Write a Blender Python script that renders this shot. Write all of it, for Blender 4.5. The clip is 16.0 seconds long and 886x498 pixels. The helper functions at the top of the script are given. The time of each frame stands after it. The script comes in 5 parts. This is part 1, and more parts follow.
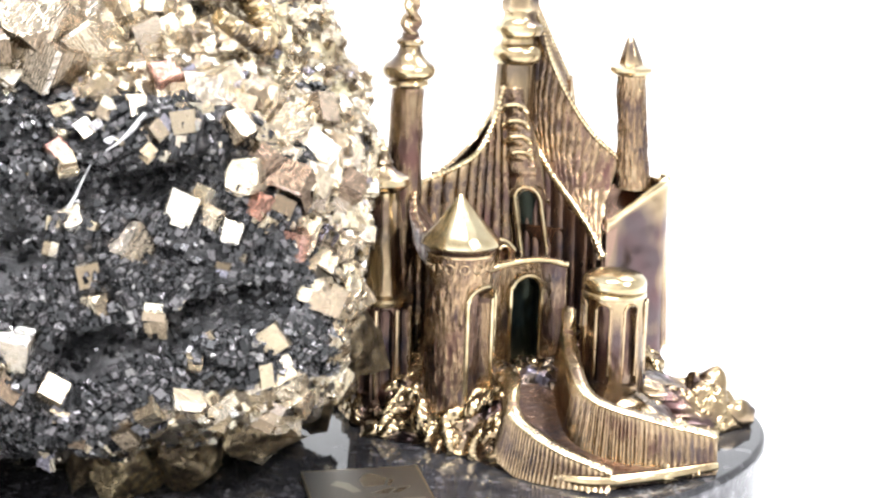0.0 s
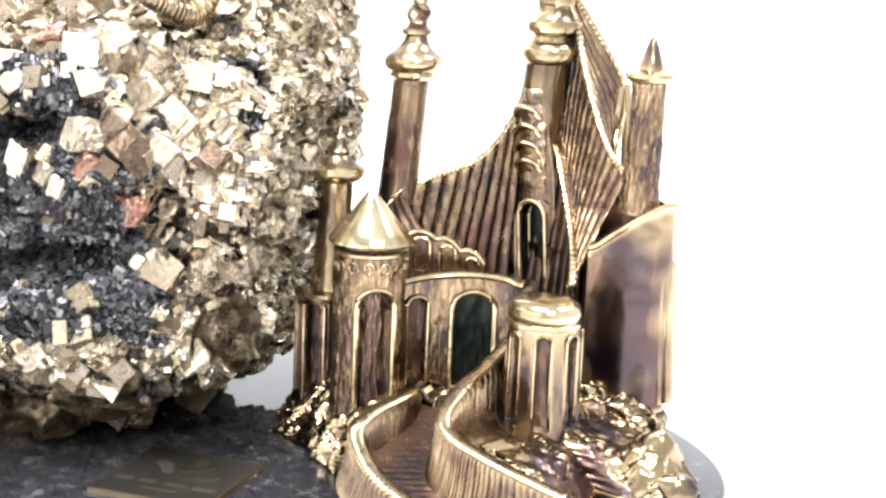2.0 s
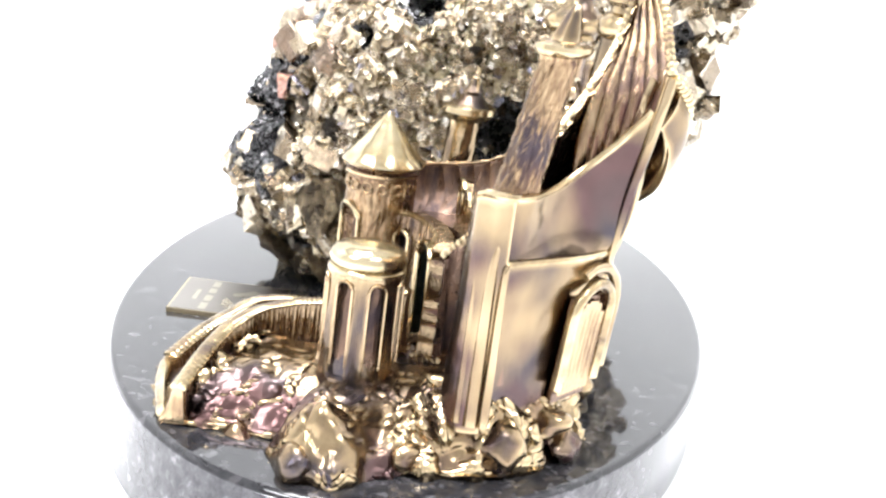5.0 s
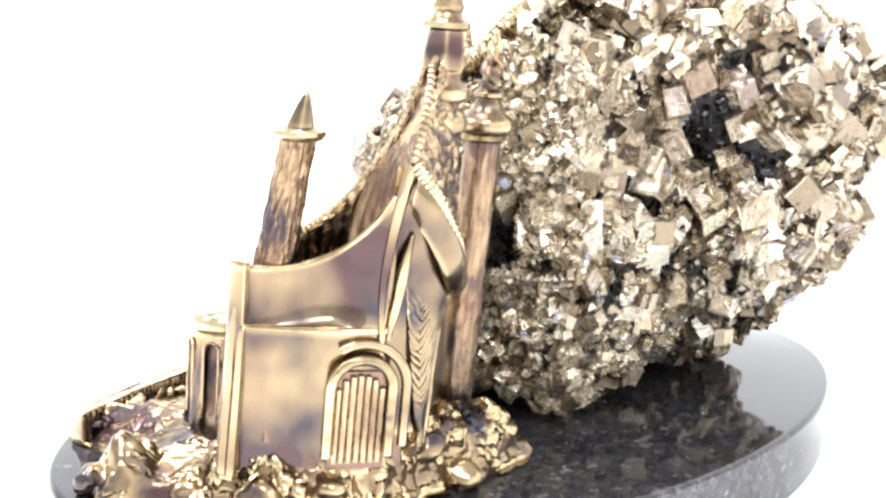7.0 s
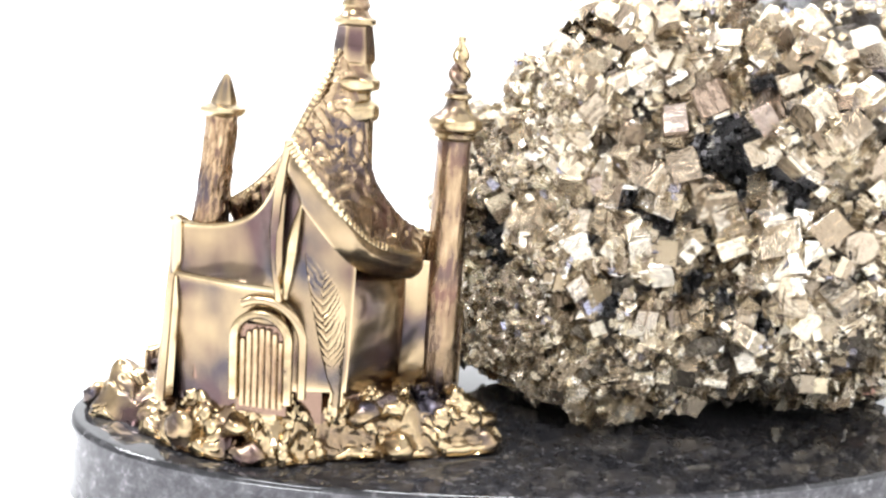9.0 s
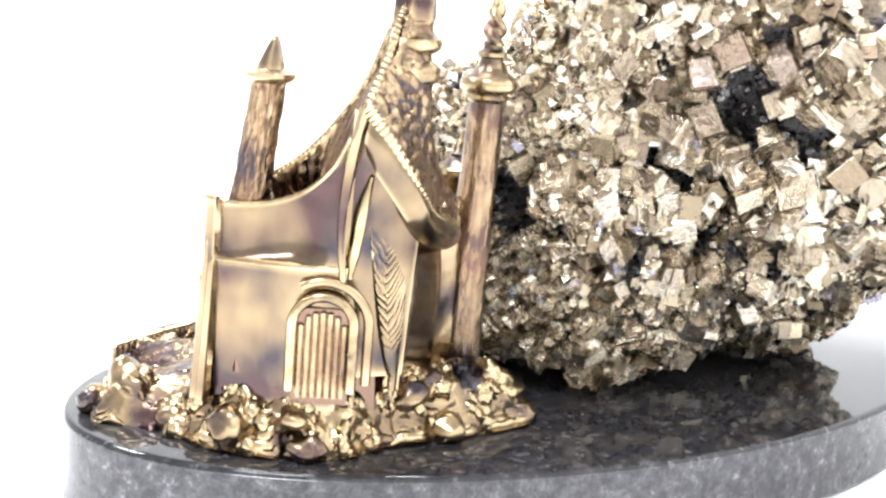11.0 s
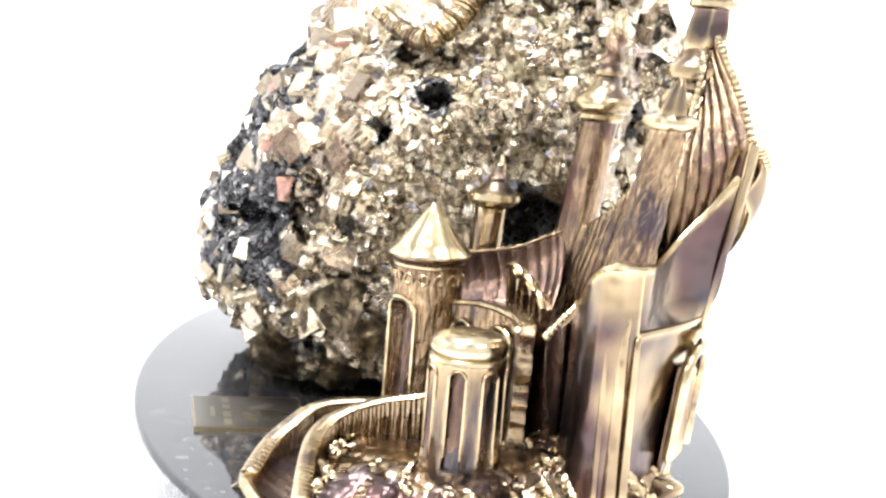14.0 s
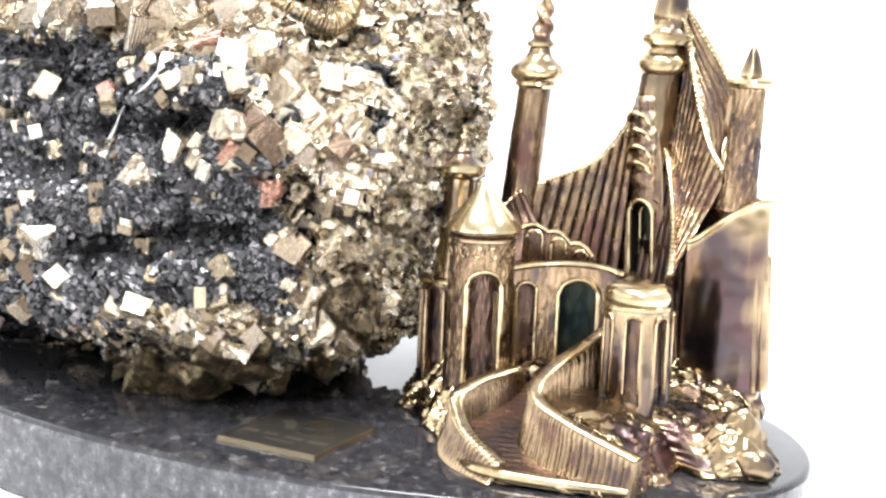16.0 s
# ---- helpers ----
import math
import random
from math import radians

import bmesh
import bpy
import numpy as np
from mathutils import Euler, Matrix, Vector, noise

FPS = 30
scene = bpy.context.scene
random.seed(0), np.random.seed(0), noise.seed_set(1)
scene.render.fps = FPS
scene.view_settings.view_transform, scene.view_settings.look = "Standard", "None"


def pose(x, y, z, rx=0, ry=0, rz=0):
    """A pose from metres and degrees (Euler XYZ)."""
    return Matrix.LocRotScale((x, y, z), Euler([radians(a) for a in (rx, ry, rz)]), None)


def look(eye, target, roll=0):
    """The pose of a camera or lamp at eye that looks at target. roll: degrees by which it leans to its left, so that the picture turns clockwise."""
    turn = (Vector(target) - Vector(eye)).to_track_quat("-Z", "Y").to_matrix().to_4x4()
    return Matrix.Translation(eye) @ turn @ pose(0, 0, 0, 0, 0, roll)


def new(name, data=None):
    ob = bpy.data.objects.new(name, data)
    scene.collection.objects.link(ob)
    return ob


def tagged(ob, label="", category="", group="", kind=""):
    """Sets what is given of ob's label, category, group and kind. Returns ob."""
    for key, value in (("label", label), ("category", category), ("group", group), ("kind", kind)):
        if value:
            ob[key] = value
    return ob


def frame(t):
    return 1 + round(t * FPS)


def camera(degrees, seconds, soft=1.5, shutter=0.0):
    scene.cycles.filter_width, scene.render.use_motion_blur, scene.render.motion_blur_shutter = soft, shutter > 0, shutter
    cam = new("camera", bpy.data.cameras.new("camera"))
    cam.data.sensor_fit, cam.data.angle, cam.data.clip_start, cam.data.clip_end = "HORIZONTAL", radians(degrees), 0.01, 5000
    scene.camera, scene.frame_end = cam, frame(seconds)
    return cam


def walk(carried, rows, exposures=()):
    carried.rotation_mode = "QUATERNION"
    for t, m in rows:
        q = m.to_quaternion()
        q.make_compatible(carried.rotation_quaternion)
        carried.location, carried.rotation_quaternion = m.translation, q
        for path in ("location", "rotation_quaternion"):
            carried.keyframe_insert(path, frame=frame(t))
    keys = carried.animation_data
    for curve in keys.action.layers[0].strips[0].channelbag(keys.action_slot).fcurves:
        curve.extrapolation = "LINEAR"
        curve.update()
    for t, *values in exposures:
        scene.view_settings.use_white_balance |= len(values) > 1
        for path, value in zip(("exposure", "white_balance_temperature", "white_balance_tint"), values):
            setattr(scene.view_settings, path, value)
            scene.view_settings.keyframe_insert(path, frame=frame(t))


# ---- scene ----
cam = camera(33.72, 16.0, soft=2.5)
PATH = [
    (0, (0.07235, -0.40975, 0.16079), (0.04132, -0.00244, 0.06313), 1.81),
    (0.3, (0.10231, -0.41052, 0.18165), (0.04218, -0.01178, 0.06422), 3.73),
    (0.5, (0.12201, -0.40257, 0.16150), (0.04253, -0.00199, 0.06342), 2.86),
    (1, (0.14065, -0.39736, 0.16374), (0.05007, 0.00013, 0.06278), 2.97),
    (1.5, (0.18508, -0.37600, 0.15922), (0.04226, 0.00632, 0.06003), 3.23),
    (2, (0.26653, -0.30886, 0.14706), (0.02752, 0.02494, 0.05844), 2.51),
    (2.5, (0.33492, -0.22392, 0.14747), (0.01298, 0.03059, 0.05815), 3.18),
    (3, (0.37443, -0.13157, 0.15025), (-0.00201, 0.03069, 0.05882), 4.05),
    (3.5, (0.38931, -0.05287, 0.14322), (-0.01447, 0.02163, 0.05485), 4.58),
    (4, (0.39277, 0.02606, 0.14719), (-0.01689, 0.00249, 0.05763), 5.28),
    (4.2, (0.39389, 0.03931, 0.14953), (-0.01199, -0.00844, 0.05269), 5.69),
    (6.3, (0.31900, 0.24133, 0.15265), (0.01103, -0.02783, 0.05720), 5.28),
    (6.5, (0.29934, 0.26640, 0.15498), (0.01219, -0.02615, 0.06357), 4.18),
    (7, (0.25659, 0.30868, 0.15926), (0.01820, -0.02605, 0.07250), 3.80),
    (7.5, (0.22442, 0.33477, 0.16676), (0.02269, -0.02351, 0.08105), 3.82),
    (8, (0.16544, 0.36813, 0.16946), (0.02273, -0.01860, 0.08899), 3.77),
    (8.5, (0.11100, 0.39526, 0.16319), (0.02986, -0.00911, 0.08380), 4.21),
    (9, (0.07611, 0.40881, 0.15376), (0.02949, -0.00135, 0.07630), 4.52),
    (9.5, (0.06020, 0.41675, 0.15091), (0.02509, 0.00633, 0.06891), 4.71),
    (10, (0.08277, 0.41193, 0.14412), (0.02568, 0.00422, 0.06098), 4.77),
    (10.2, (0.09739, 0.40852, 0.14388), (0.02957, 0.00236, 0.06118), 4.70),
    (12.3, (0.30730, 0.26309, 0.14212), (0.01426, -0.02682, 0.06160), 4.24),
    (12.5, (0.31382, 0.25379, 0.14154), (0.01193, -0.02690, 0.06106), 4.26),
    (13, (0.35936, 0.18687, 0.14014), (0.00998, -0.03382, 0.06510), 3.41),
    (13.5, (0.40466, 0.07884, 0.13947), (0.00815, -0.03988, 0.06816), 5.12),
    (14, (0.40988, 0.00534, 0.13590), (-0.00208, -0.03655, 0.06570), 4.68),
    (14.5, (0.40840, -0.08911, 0.13668), (-0.00180, -0.03185, 0.06698), 3.81),
    (15, (0.39036, -0.16896, 0.12881), (-0.00090, -0.03019, 0.06505), 3.59),
    (15.5, (0.36292, -0.23704, 0.13538), (0.00632, -0.02686, 0.06426), 2.72),
    (16, (0.31541, -0.31417, 0.13302), (0.02145, -0.02269, 0.06208), 2.31),
]
walk(cam, [(t, look(eye, target, roll)) for t, eye, target, roll in PATH], [(0, 0.42), (16, 0.42)])

# ---------------------------------------------------------------- light
world = bpy.data.worlds.new("world")
scene.world = world
world.use_nodes = True
world.node_tree.nodes["Background"].inputs["Color"].default_value = (1.0, 0.98, 0.95, 1)
world.node_tree.nodes["Background"].inputs["Strength"].default_value = 0.15


def softbox(name, eye, target, sx, sy, watts, colour=(0.965, 0.985, 1.03)):
    lamp = bpy.data.lights.new(name, "AREA")
    lamp.shape, lamp.size, lamp.size_y, lamp.energy, lamp.color = "RECTANGLE", sx, sy, watts, colour
    ob = new(name, lamp)
    ob.matrix_world = look(eye, target)
    return ob


softbox("ceiling_softbox", (0.0, -0.25, 1.15), (0, 0, 0), 0.5, 0.35, 18)
softbox("ceiling_softbox", (0.45, 0.5, 1.0), (0, 0, 0), 0.35, 0.25, 8)
softbox("ceiling_softbox", (0.75, -0.45, 0.95), (0, 0, 0), 0.25, 0.25, 10)

# ---------------------------------------------------------------- materials


def material(name):
    m = bpy.data.materials.new(name)
    m.use_nodes = True
    tree = m.node_tree
    return m, tree, tree.nodes["Principled BSDF"]


def node(tree, kind, **values):
    n = tree.nodes.new(kind)
    for key, value in values.items():
        if key in n.inputs:
            n.inputs[key].default_value = value
    return n


def ramp(tree, source, stops, interpolation="LINEAR"):
    n = tree.nodes.new("ShaderNodeValToRGB")
    n.color_ramp.interpolation = interpolation
    while len(n.color_ramp.elements) < len(stops):
        n.color_ramp.elements.new(0.5)
    for e, (p, c) in zip(n.color_ramp.elements, stops):
        e.position, e.color = p, (c if len(c) == 4 else (*c, 1))
    tree.links.new(source, n.inputs["Fac"])
    return n.outputs["Color"]


def noise_tex(tree, vector, scale, detail=4, rough=0.6):
    n = node(tree, "ShaderNodeTexNoise", Scale=scale, Detail=detail, Roughness=rough)
    tree.links.new(vector, n.inputs["Vector"])
    return n.outputs["Fac"]


def mix(tree, fac, a, b, blend="MIX"):
    n = tree.nodes.new("ShaderNodeMix")
    n.data_type, n.blend_type = "RGBA", blend
    for socket, value in ((n.inputs[0], fac), (n.inputs[6], a), (n.inputs[7], b)):
        if isinstance(value, bpy.types.NodeSocket):
            tree.links.new(value, socket)
        elif isinstance(value, (int, float)):
            socket.default_value = value
        else:
            socket.default_value = (*value, 1)
    return n.outputs[2]


def bump(tree, height, strength, distance, below=None):
    n = node(tree, "ShaderNodeBump", Strength=strength, Distance=distance)
    tree.links.new(height, n.inputs["Height"])
    if below:
        tree.links.new(below, n.inputs["Normal"])
    return n.outputs["Normal"]


def bronze(name, polished, patina, spread, grain=(900, 900, 900), grain_bump=0.25, rough=(0.16, 0.34), blotch=75, waves=0.0, share=0.42, edge=0.14, proud=0.505, detail=3):
    """Cast bronze: polished metal on the proud edges, amber to brown and blue-black patina in soft clouds and along the grain."""
    m, tree, bsdf = material(name)
    co = tree.nodes.new("ShaderNodeTexCoord").outputs["Object"]
    patch = noise_tex(tree, co, blotch, detail, 0.55)
    mapping = node(tree, "ShaderNodeMapping", Scale=grain)
    tree.links.new(co, mapping.inputs["Vector"])
    fine = noise_tex(tree, mapping.outputs["Vector"], 1.0, 6, 0.65)
    both = mix(tree, share, patch, fine)
    worn = ramp(tree, tree.nodes.new("ShaderNodeNewGeometry").outputs["Pointiness"], [(proud, (0, 0, 0)), (proud + 0.08, (0.3, 0.3, 0.3))])
    wear = mix(tree, 1.0, both, worn, "SUBTRACT")
    tint = noise_tex(tree, co, 42, 2)
    hue = ramp(tree, tint, [(0.38, (0.66, 0.8, 1.02)), (0.48, (1, 1, 1)), (0.62, (1.2, 0.94, 0.92))])
    old = mix(tree, 1.0, patina, hue, "MULTIPLY")
    amber = tuple(0.5 * p * (1.0, 0.94, 0.8)[i] + 0.5 * patina[i] for i, p in enumerate(polished))
    colour = ramp(tree, wear, [(spread - edge, (0, 0, 0)), (spread, (0.5,) * 3), (spread + edge, (1, 1, 1))])
    warm = mix(tree, ramp(tree, colour, [(0.0, (0, 0, 0)), (0.5, (1, 1, 1))]), polished, amber)
    tree.links.new(mix(tree, ramp(tree, colour, [(0.5, (0, 0, 0)), (1.0, (1, 1, 1))]), warm, old), bsdf.inputs["Base Color"])
    tree.links.new(ramp(tree, wear, [(spread - 0.1, (rough[0],) * 3), (spread + 0.14, (rough[1],) * 3)]), bsdf.inputs["Roughness"])
    bsdf.inputs["Metallic"].default_value = 1.0
    n = bump(tree, fine, grain_bump, 0.0005)
    if waves:
        n = bump(tree, noise_tex(tree, co, 130, 1), waves, 0.004, n)
    tree.links.new(n, bsdf.inputs["Normal"])
    return m


GOLD, BROWN = (0.59, 0.485, 0.31), (0.11, 0.074, 0.066)
bronze_wall = bronze("patinated bronze", (0.42, 0.315, 0.2), BROWN, 0.43, (700, 700, 110), 0.5, (0.16, 0.32))
bronze_trim = bronze("polished bronze edge", GOLD, (0.13, 0.092, 0.07), 0.45, (300, 300, 300), 0.2, (0.17, 0.3), 70, 0.12, 0.3, 0.14, 0.53)
bronze_smooth = bronze("smooth bronze", (0.46, 0.355, 0.225), (0.075, 0.06, 0.06), 0.42, (160, 160, 70), 0.05, (0.16, 0.26), 46, 0.15, 0.12, 0.17, 0.505, 1.5)
bronze_bright = bronze("rubbed smooth bronze", (0.5, 0.39, 0.245), (0.075, 0.06, 0.062), 0.435, (160, 160, 70), 0.05, (0.15, 0.26), 48, 0.18, 0.12, 0.17, 0.505, 1.5)
# green-black patina, made near black to stand for shade in deep openings
bronze_black = bronze("green-black patina and opening shade", (0.05, 0.055, 0.045), (0.015, 0.022, 0.02), 0.42, (700, 700, 200), 0.4, (0.3, 0.45))
# dark brown bronze; in the niches its colour also carries their shade
bronze_dark = bronze("dark bronze and recess shade", (0.2, 0.132, 0.1), (0.06, 0.043, 0.042), 0.44, (700, 700, 200), 0.4, (0.22, 0.4))
bronze_rock = bronze("cast bronze rockwork", (0.46, 0.355, 0.215), (0.09, 0.066, 0.064), 0.43, (220, 220, 220), 0.1, (0.17, 0.28), 60, 0.12, 0.2, 0.14, 0.545, 2)
bronze_pale = bronze("rubbed pale bronze", (0.62, 0.53, 0.35), (0.2, 0.15, 0.1), 0.54, (300, 300, 300), 0.15, (0.16, 0.28), 60, 0.08, 0.25, 0.14, 0.53)
bronze_bark = bronze("bark-textured bronze", (0.44, 0.32, 0.2), (0.095, 0.062, 0.056), 0.455, (900, 900, 160), 0.9, (0.16, 0.32))


def pyrite(name, island, tones, rough):
    """Striated metallic crystal; the tone changes from crystal to crystal."""
    m, tree, bsdf = material(name)
    if island:
        tone = tree.nodes.new("ShaderNodeNewGeometry").outputs["Random Per Island"]
    else:
        tone = tree.nodes.new("ShaderNodeObjectInfo").outputs["Random"]
    colour = ramp(tree, tone, tones, "CONSTANT")
    uv = tree.nodes.new("ShaderNodeUVMap").outputs["UV"]
    split = tree.nodes.new("ShaderNodeSeparateXYZ")
    tree.links.new(uv, split.inputs[0])
    tile = tree.nodes.new("ShaderNodeMath")
    tile.operation = "FLOOR"
    tree.links.new(split.outputs[0], tile.inputs[0])
    face = tree.nodes.new("ShaderNodeTexWhiteNoise")
    face.noise_dimensions = "1D"
    tree.links.new(tile.outputs[0], face.inputs["W"])
    colour = mix(tree, 1.0, colour, ramp(tree, face.outputs["Value"], [(0.0, (0.4, 0.35, 0.29)), (0.28, (0.68, 0.63, 0.56)), (0.52, (1.08, 1.08, 1.08)), (0.78, (0.84, 0.8, 0.72))], "CONSTANT"), "MULTIPLY")
    wave = node(tree, "ShaderNodeTexWave", Scale=4.6, Distortion=5.0, Detail=6)
    wave.inputs["Detail Scale"].default_value = 3.0
    tree.links.new(uv, wave.inputs["Vector"])
    co = tree.nodes.new("ShaderNodeTexCoord").outputs["Object"]
    stain = noise_tex(tree, co, 330 if island else 2.0, 4)
    lined = mix(tree, ramp(tree, wave.outputs["Fac"], [(0.04, (0.38, 0.38, 0.38)), (0.35, (0, 0, 0))]), colour, (0.2, 0.16, 0.12))
    dull = mix(tree, ramp(tree, stain, [(0.56, (0, 0, 0)), (0.7, (0.7, 0.7, 0.7))]), lined, (0.3, 0.245, 0.18))
    tree.links.new(dull, bsdf.inputs["Base Color"])
    bsdf.inputs["Metallic"].default_value = 1.0
    tree.links.new(ramp(tree, stain, [(0.3, (rough[0],) * 3), (0.7, (rough[1],) * 3)]), bsdf.inputs["Roughness"])
    n = bump(tree, wave.outputs["Fac"], 0.3, 0.0004 if island else 0.04)
    tree.links.new(bump(tree, noise_tex(tree, co, 600 if island else 2.0, 2), 0.15, 0.0003 if island else 0.05, n), bsdf.inputs["Normal"])
    return m


PYRITE_TONES = [(0.0, (0.72, 0.66, 0.567)), (0.22, (0.58, 0.52, 0.441)), (0.42, (0.78, 0.75, 0.704)), (0.6, (0.48, 0.42, 0.357)), (0.76, (0.68, 0.61, 0.514)), (0.88, (0.42, 0.34, 0.294)), (0.965, (0.42, 0.24, 0.2)), (0.985, (0.36, 0.38, 0.504))]
SMALL_TONES = [(0.0, (0.7, 0.64, 0.525)), (0.25, (0.54, 0.48, 0.389)), (0.45, (0.78, 0.74, 0.672)), (0.6, (0.42, 0.36, 0.294)), (0.78, (0.66, 0.59, 0.462)), (0.93, (0.3, 0.25, 0.21)), (0.98, (0.4, 0.41, 0.546))]
pyrite_large = pyrite("striated pyrite", False, PYRITE_TONES, (0.1, 0.28))
pyrite_small = pyrite("fine pyrite", True, SMALL_TONES, (0.13, 0.34))


def crust(name, dark, light, metal):
    m, tree, bsdf = material(name)
    co = tree.nodes.new("ShaderNodeTexCoord").outputs["Object"]
    cells = node(tree, "ShaderNodeTexVoronoi", Scale=900)
    tree.links.new(co, cells.inputs["Vector"])
    big = noise_tex(tree, co, 90, 5)
    tree.links.new(mix(tree, ramp(tree, big, [(0.42, (0, 0, 0)), (0.7, (1, 1, 1))]), dark, light), bsdf.inputs["Base Color"])
    bsdf.inputs["Metallic"].default_value = metal
    bsdf.inputs["Roughness"].default_value = 0.33
    n = bump(tree, cells.outputs["Distance"], 0.8, 0.0008)
    tree.links.new(bump(tree, noise_tex(tree, co, 500, 6, 0.7), 0.7, 0.0012, n), bsdf.inputs["Normal"])
    return m


black_crust = crust("black crystal crust", (0.028, 0.028, 0.029), (0.12, 0.115, 0.118), 0.4)
fine_gold_crust = crust("fine-grained pyrite", (0.48, 0.425, 0.29), (0.8, 0.72, 0.52), 0.95)
brown_crust = crust("brown pyrite matrix", (0.04, 0.034, 0.03), (0.19, 0.162, 0.125), 0.8)


def boulder_surface():
    m, tree, bsdf = material("granular brown pyrite")
    co = tree.nodes.new("ShaderNodeTexCoord").outputs["Object"]
    patch = noise_tex(tree, co, 4, 5, 0.7)
    own = ramp(tree, tree.nodes.new("ShaderNodeObjectInfo").outputs["Random"], [(0.0, (0.5, 0.46, 0.42)), (0.35, (0.85, 0.8, 0.74)), (0.65, (1.25, 1.2, 1.05))], "CONSTANT")
    grain = ramp(tree, patch, [(0.38, (0.05, 0.038, 0.028)), (0.5, (0.22, 0.175, 0.115)), (0.62, (0.6, 0.51, 0.35))])
    tree.links.new(mix(tree, 1.0, grain, own, "MULTIPLY"), bsdf.inputs["Base Color"])
    bsdf.inputs["Metallic"].default_value = 0.9
    bsdf.inputs["Roughness"].default_value = 0.32
    grains = node(tree, "ShaderNodeTexVoronoi", Scale=11)
    tree.links.new(co, grains.inputs["Vector"])
    n = bump(tree, grains.outputs["Distance"], 0.9, 0.1)
    tree.links.new(bump(tree, patch, 0.9, 0.15, n), bsdf.inputs["Normal"])
    return m


boulder_material = boulder_surface()


def vein_surface():
    m, tree, bsdf = material("pale mineral vein")
    co = tree.nodes.new("ShaderNodeTexCoord").outputs["Object"]
    tree.links.new(ramp(tree, noise_tex(tree, co, 400, 3), [(0.35, (0.25, 0.24, 0.25)), (0.6, (0.6, 0.58, 0.57))]), bsdf.inputs["Base Color"])
    bsdf.inputs["Roughness"].default_value = 0.4
    return m


white_vein = vein_surface()


def black_crystal_material():
    m, tree, bsdf = material("black sparkling crystals")
    tone = tree.nodes.new("ShaderNodeNewGeometry").outputs["Random Per Island"]
    tree.links.new(ramp(tree, tone, [(0, (0.026, 0.026, 0.027)), (0.4, (0.062, 0.06, 0.062)), (0.72, (0.13, 0.122, 0.126)), (0.95, (0.22, 0.21, 0.205))], "CONSTANT"), bsdf.inputs["Base Color"])
    bsdf.inputs["Metallic"].default_value = 0.75
    bsdf.inputs["Roughness"].default_value = 0.22
    co = tree.nodes.new("ShaderNodeTexCoord").outputs["Object"]
    tree.links.new(bump(tree, noise_tex(tree, co, 1800, 3), 0.4, 0.0003), bsdf.inputs["Normal"])
    return m


black_crystals = black_crystal_material()


def granite(name, rough, lift=1.0):
    m, tree, bsdf = material(name)
    co = tree.nodes.new("ShaderNodeTexCoord").outputs["Object"]
    warp = node(tree, "ShaderNodeTexNoise", Scale=160, Detail=2)
    tree.links.new(co, warp.inputs["Vector"])
    shift = mix(tree, 0.008, co, warp.outputs["Color"], "ADD")
    flakes = node(tree, "ShaderNodeTexVoronoi", Scale=620)
    tree.links.new(shift, flakes.inputs["Vector"])
    clouds = noise_tex(tree, co, 240, 5, 0.75)
    base = ramp(tree, clouds, [(0.4, tuple(c * lift for c in (0.007, 0.007, 0.008))), (0.58, tuple(c * lift for c in (0.016, 0.0155, 0.017))), (0.72, tuple(c * lift for c in (0.05, 0.048, 0.051)))])
    bright = ramp(tree, flakes.outputs["Color"], [(0.8, (0, 0, 0)), (0.95, (0.4,) * 3)])
    tree.links.new(mix(tree, bright, base, (0.17, 0.165, 0.17)), bsdf.inputs["Base Color"])
    bsdf.inputs["Roughness"].default_value = rough
    bsdf.inputs["IOR"].default_value = 1.42
    tree.links.new(bump(tree, noise_tex(tree, co, 900, 2), 0.05 if rough > 0.1 else 0.004, 0.0003), bsdf.inputs["Normal"])
    return m


granite_polished = granite("polished black granite", 0.05, 1.6)
granite_edge = granite("honed black granite edge", 0.16, 5.0)


def white_material():
    m, tree, bsdf = material("white table paper")
    co = tree.nodes.new("ShaderNodeTexCoord").outputs["Object"]
    tree.links.new(ramp(tree, noise_tex(tree, co, 3, 3), [(0.3, (0.86, 0.86, 0.855)), (0.7, (0.9, 0.895, 0.885))]), bsdf.inputs["Base Color"])
    bsdf.inputs["Roughness"].default_value = 0.6
    return m


white_paper = white_material()


def glowing_material():
    m, tree, bsdf = material("backlit white fabric")
    bsdf.inputs["Base Color"].default_value = (0.45, 0.45, 0.445, 1)
    bsdf.inputs["Roughness"].default_value = 0.9
    bsdf.inputs["Emission Color"].default_value = (0.965, 0.985, 1.02, 1)
    split = tree.nodes.new("ShaderNodeSeparateXYZ")
    tree.links.new(tree.nodes.new("ShaderNodeTexCoord").outputs["Object"], split.inputs[0])
    level = node(tree, "ShaderNodeMapRange")
    for key, value in (("From Min", 0.3), ("From Max", 1.3), ("To Min", 0.8), ("To Max", 2.0)):
        level.inputs[key].default_value = value
    tree.links.new(split.outputs[2], level.inputs["Value"])
    tree.links.new(level.outputs["Result"], bsdf.inputs["Emission Strength"])
    return m


backlit = glowing_material()


def grey_material():
    m, tree, bsdf = material("grey room paint")
    co = tree.nodes.new("ShaderNodeTexCoord").outputs["Object"]
    tree.links.new(ramp(tree, noise_tex(tree, co, 2, 3), [(0.3, (0.62, 0.617, 0.612)), (0.7, (0.68, 0.677, 0.672))]), bsdf.inputs["Base Color"])
    bsdf.inputs["Roughness"].default_value = 0.8
    return m


grey_paint = grey_material()


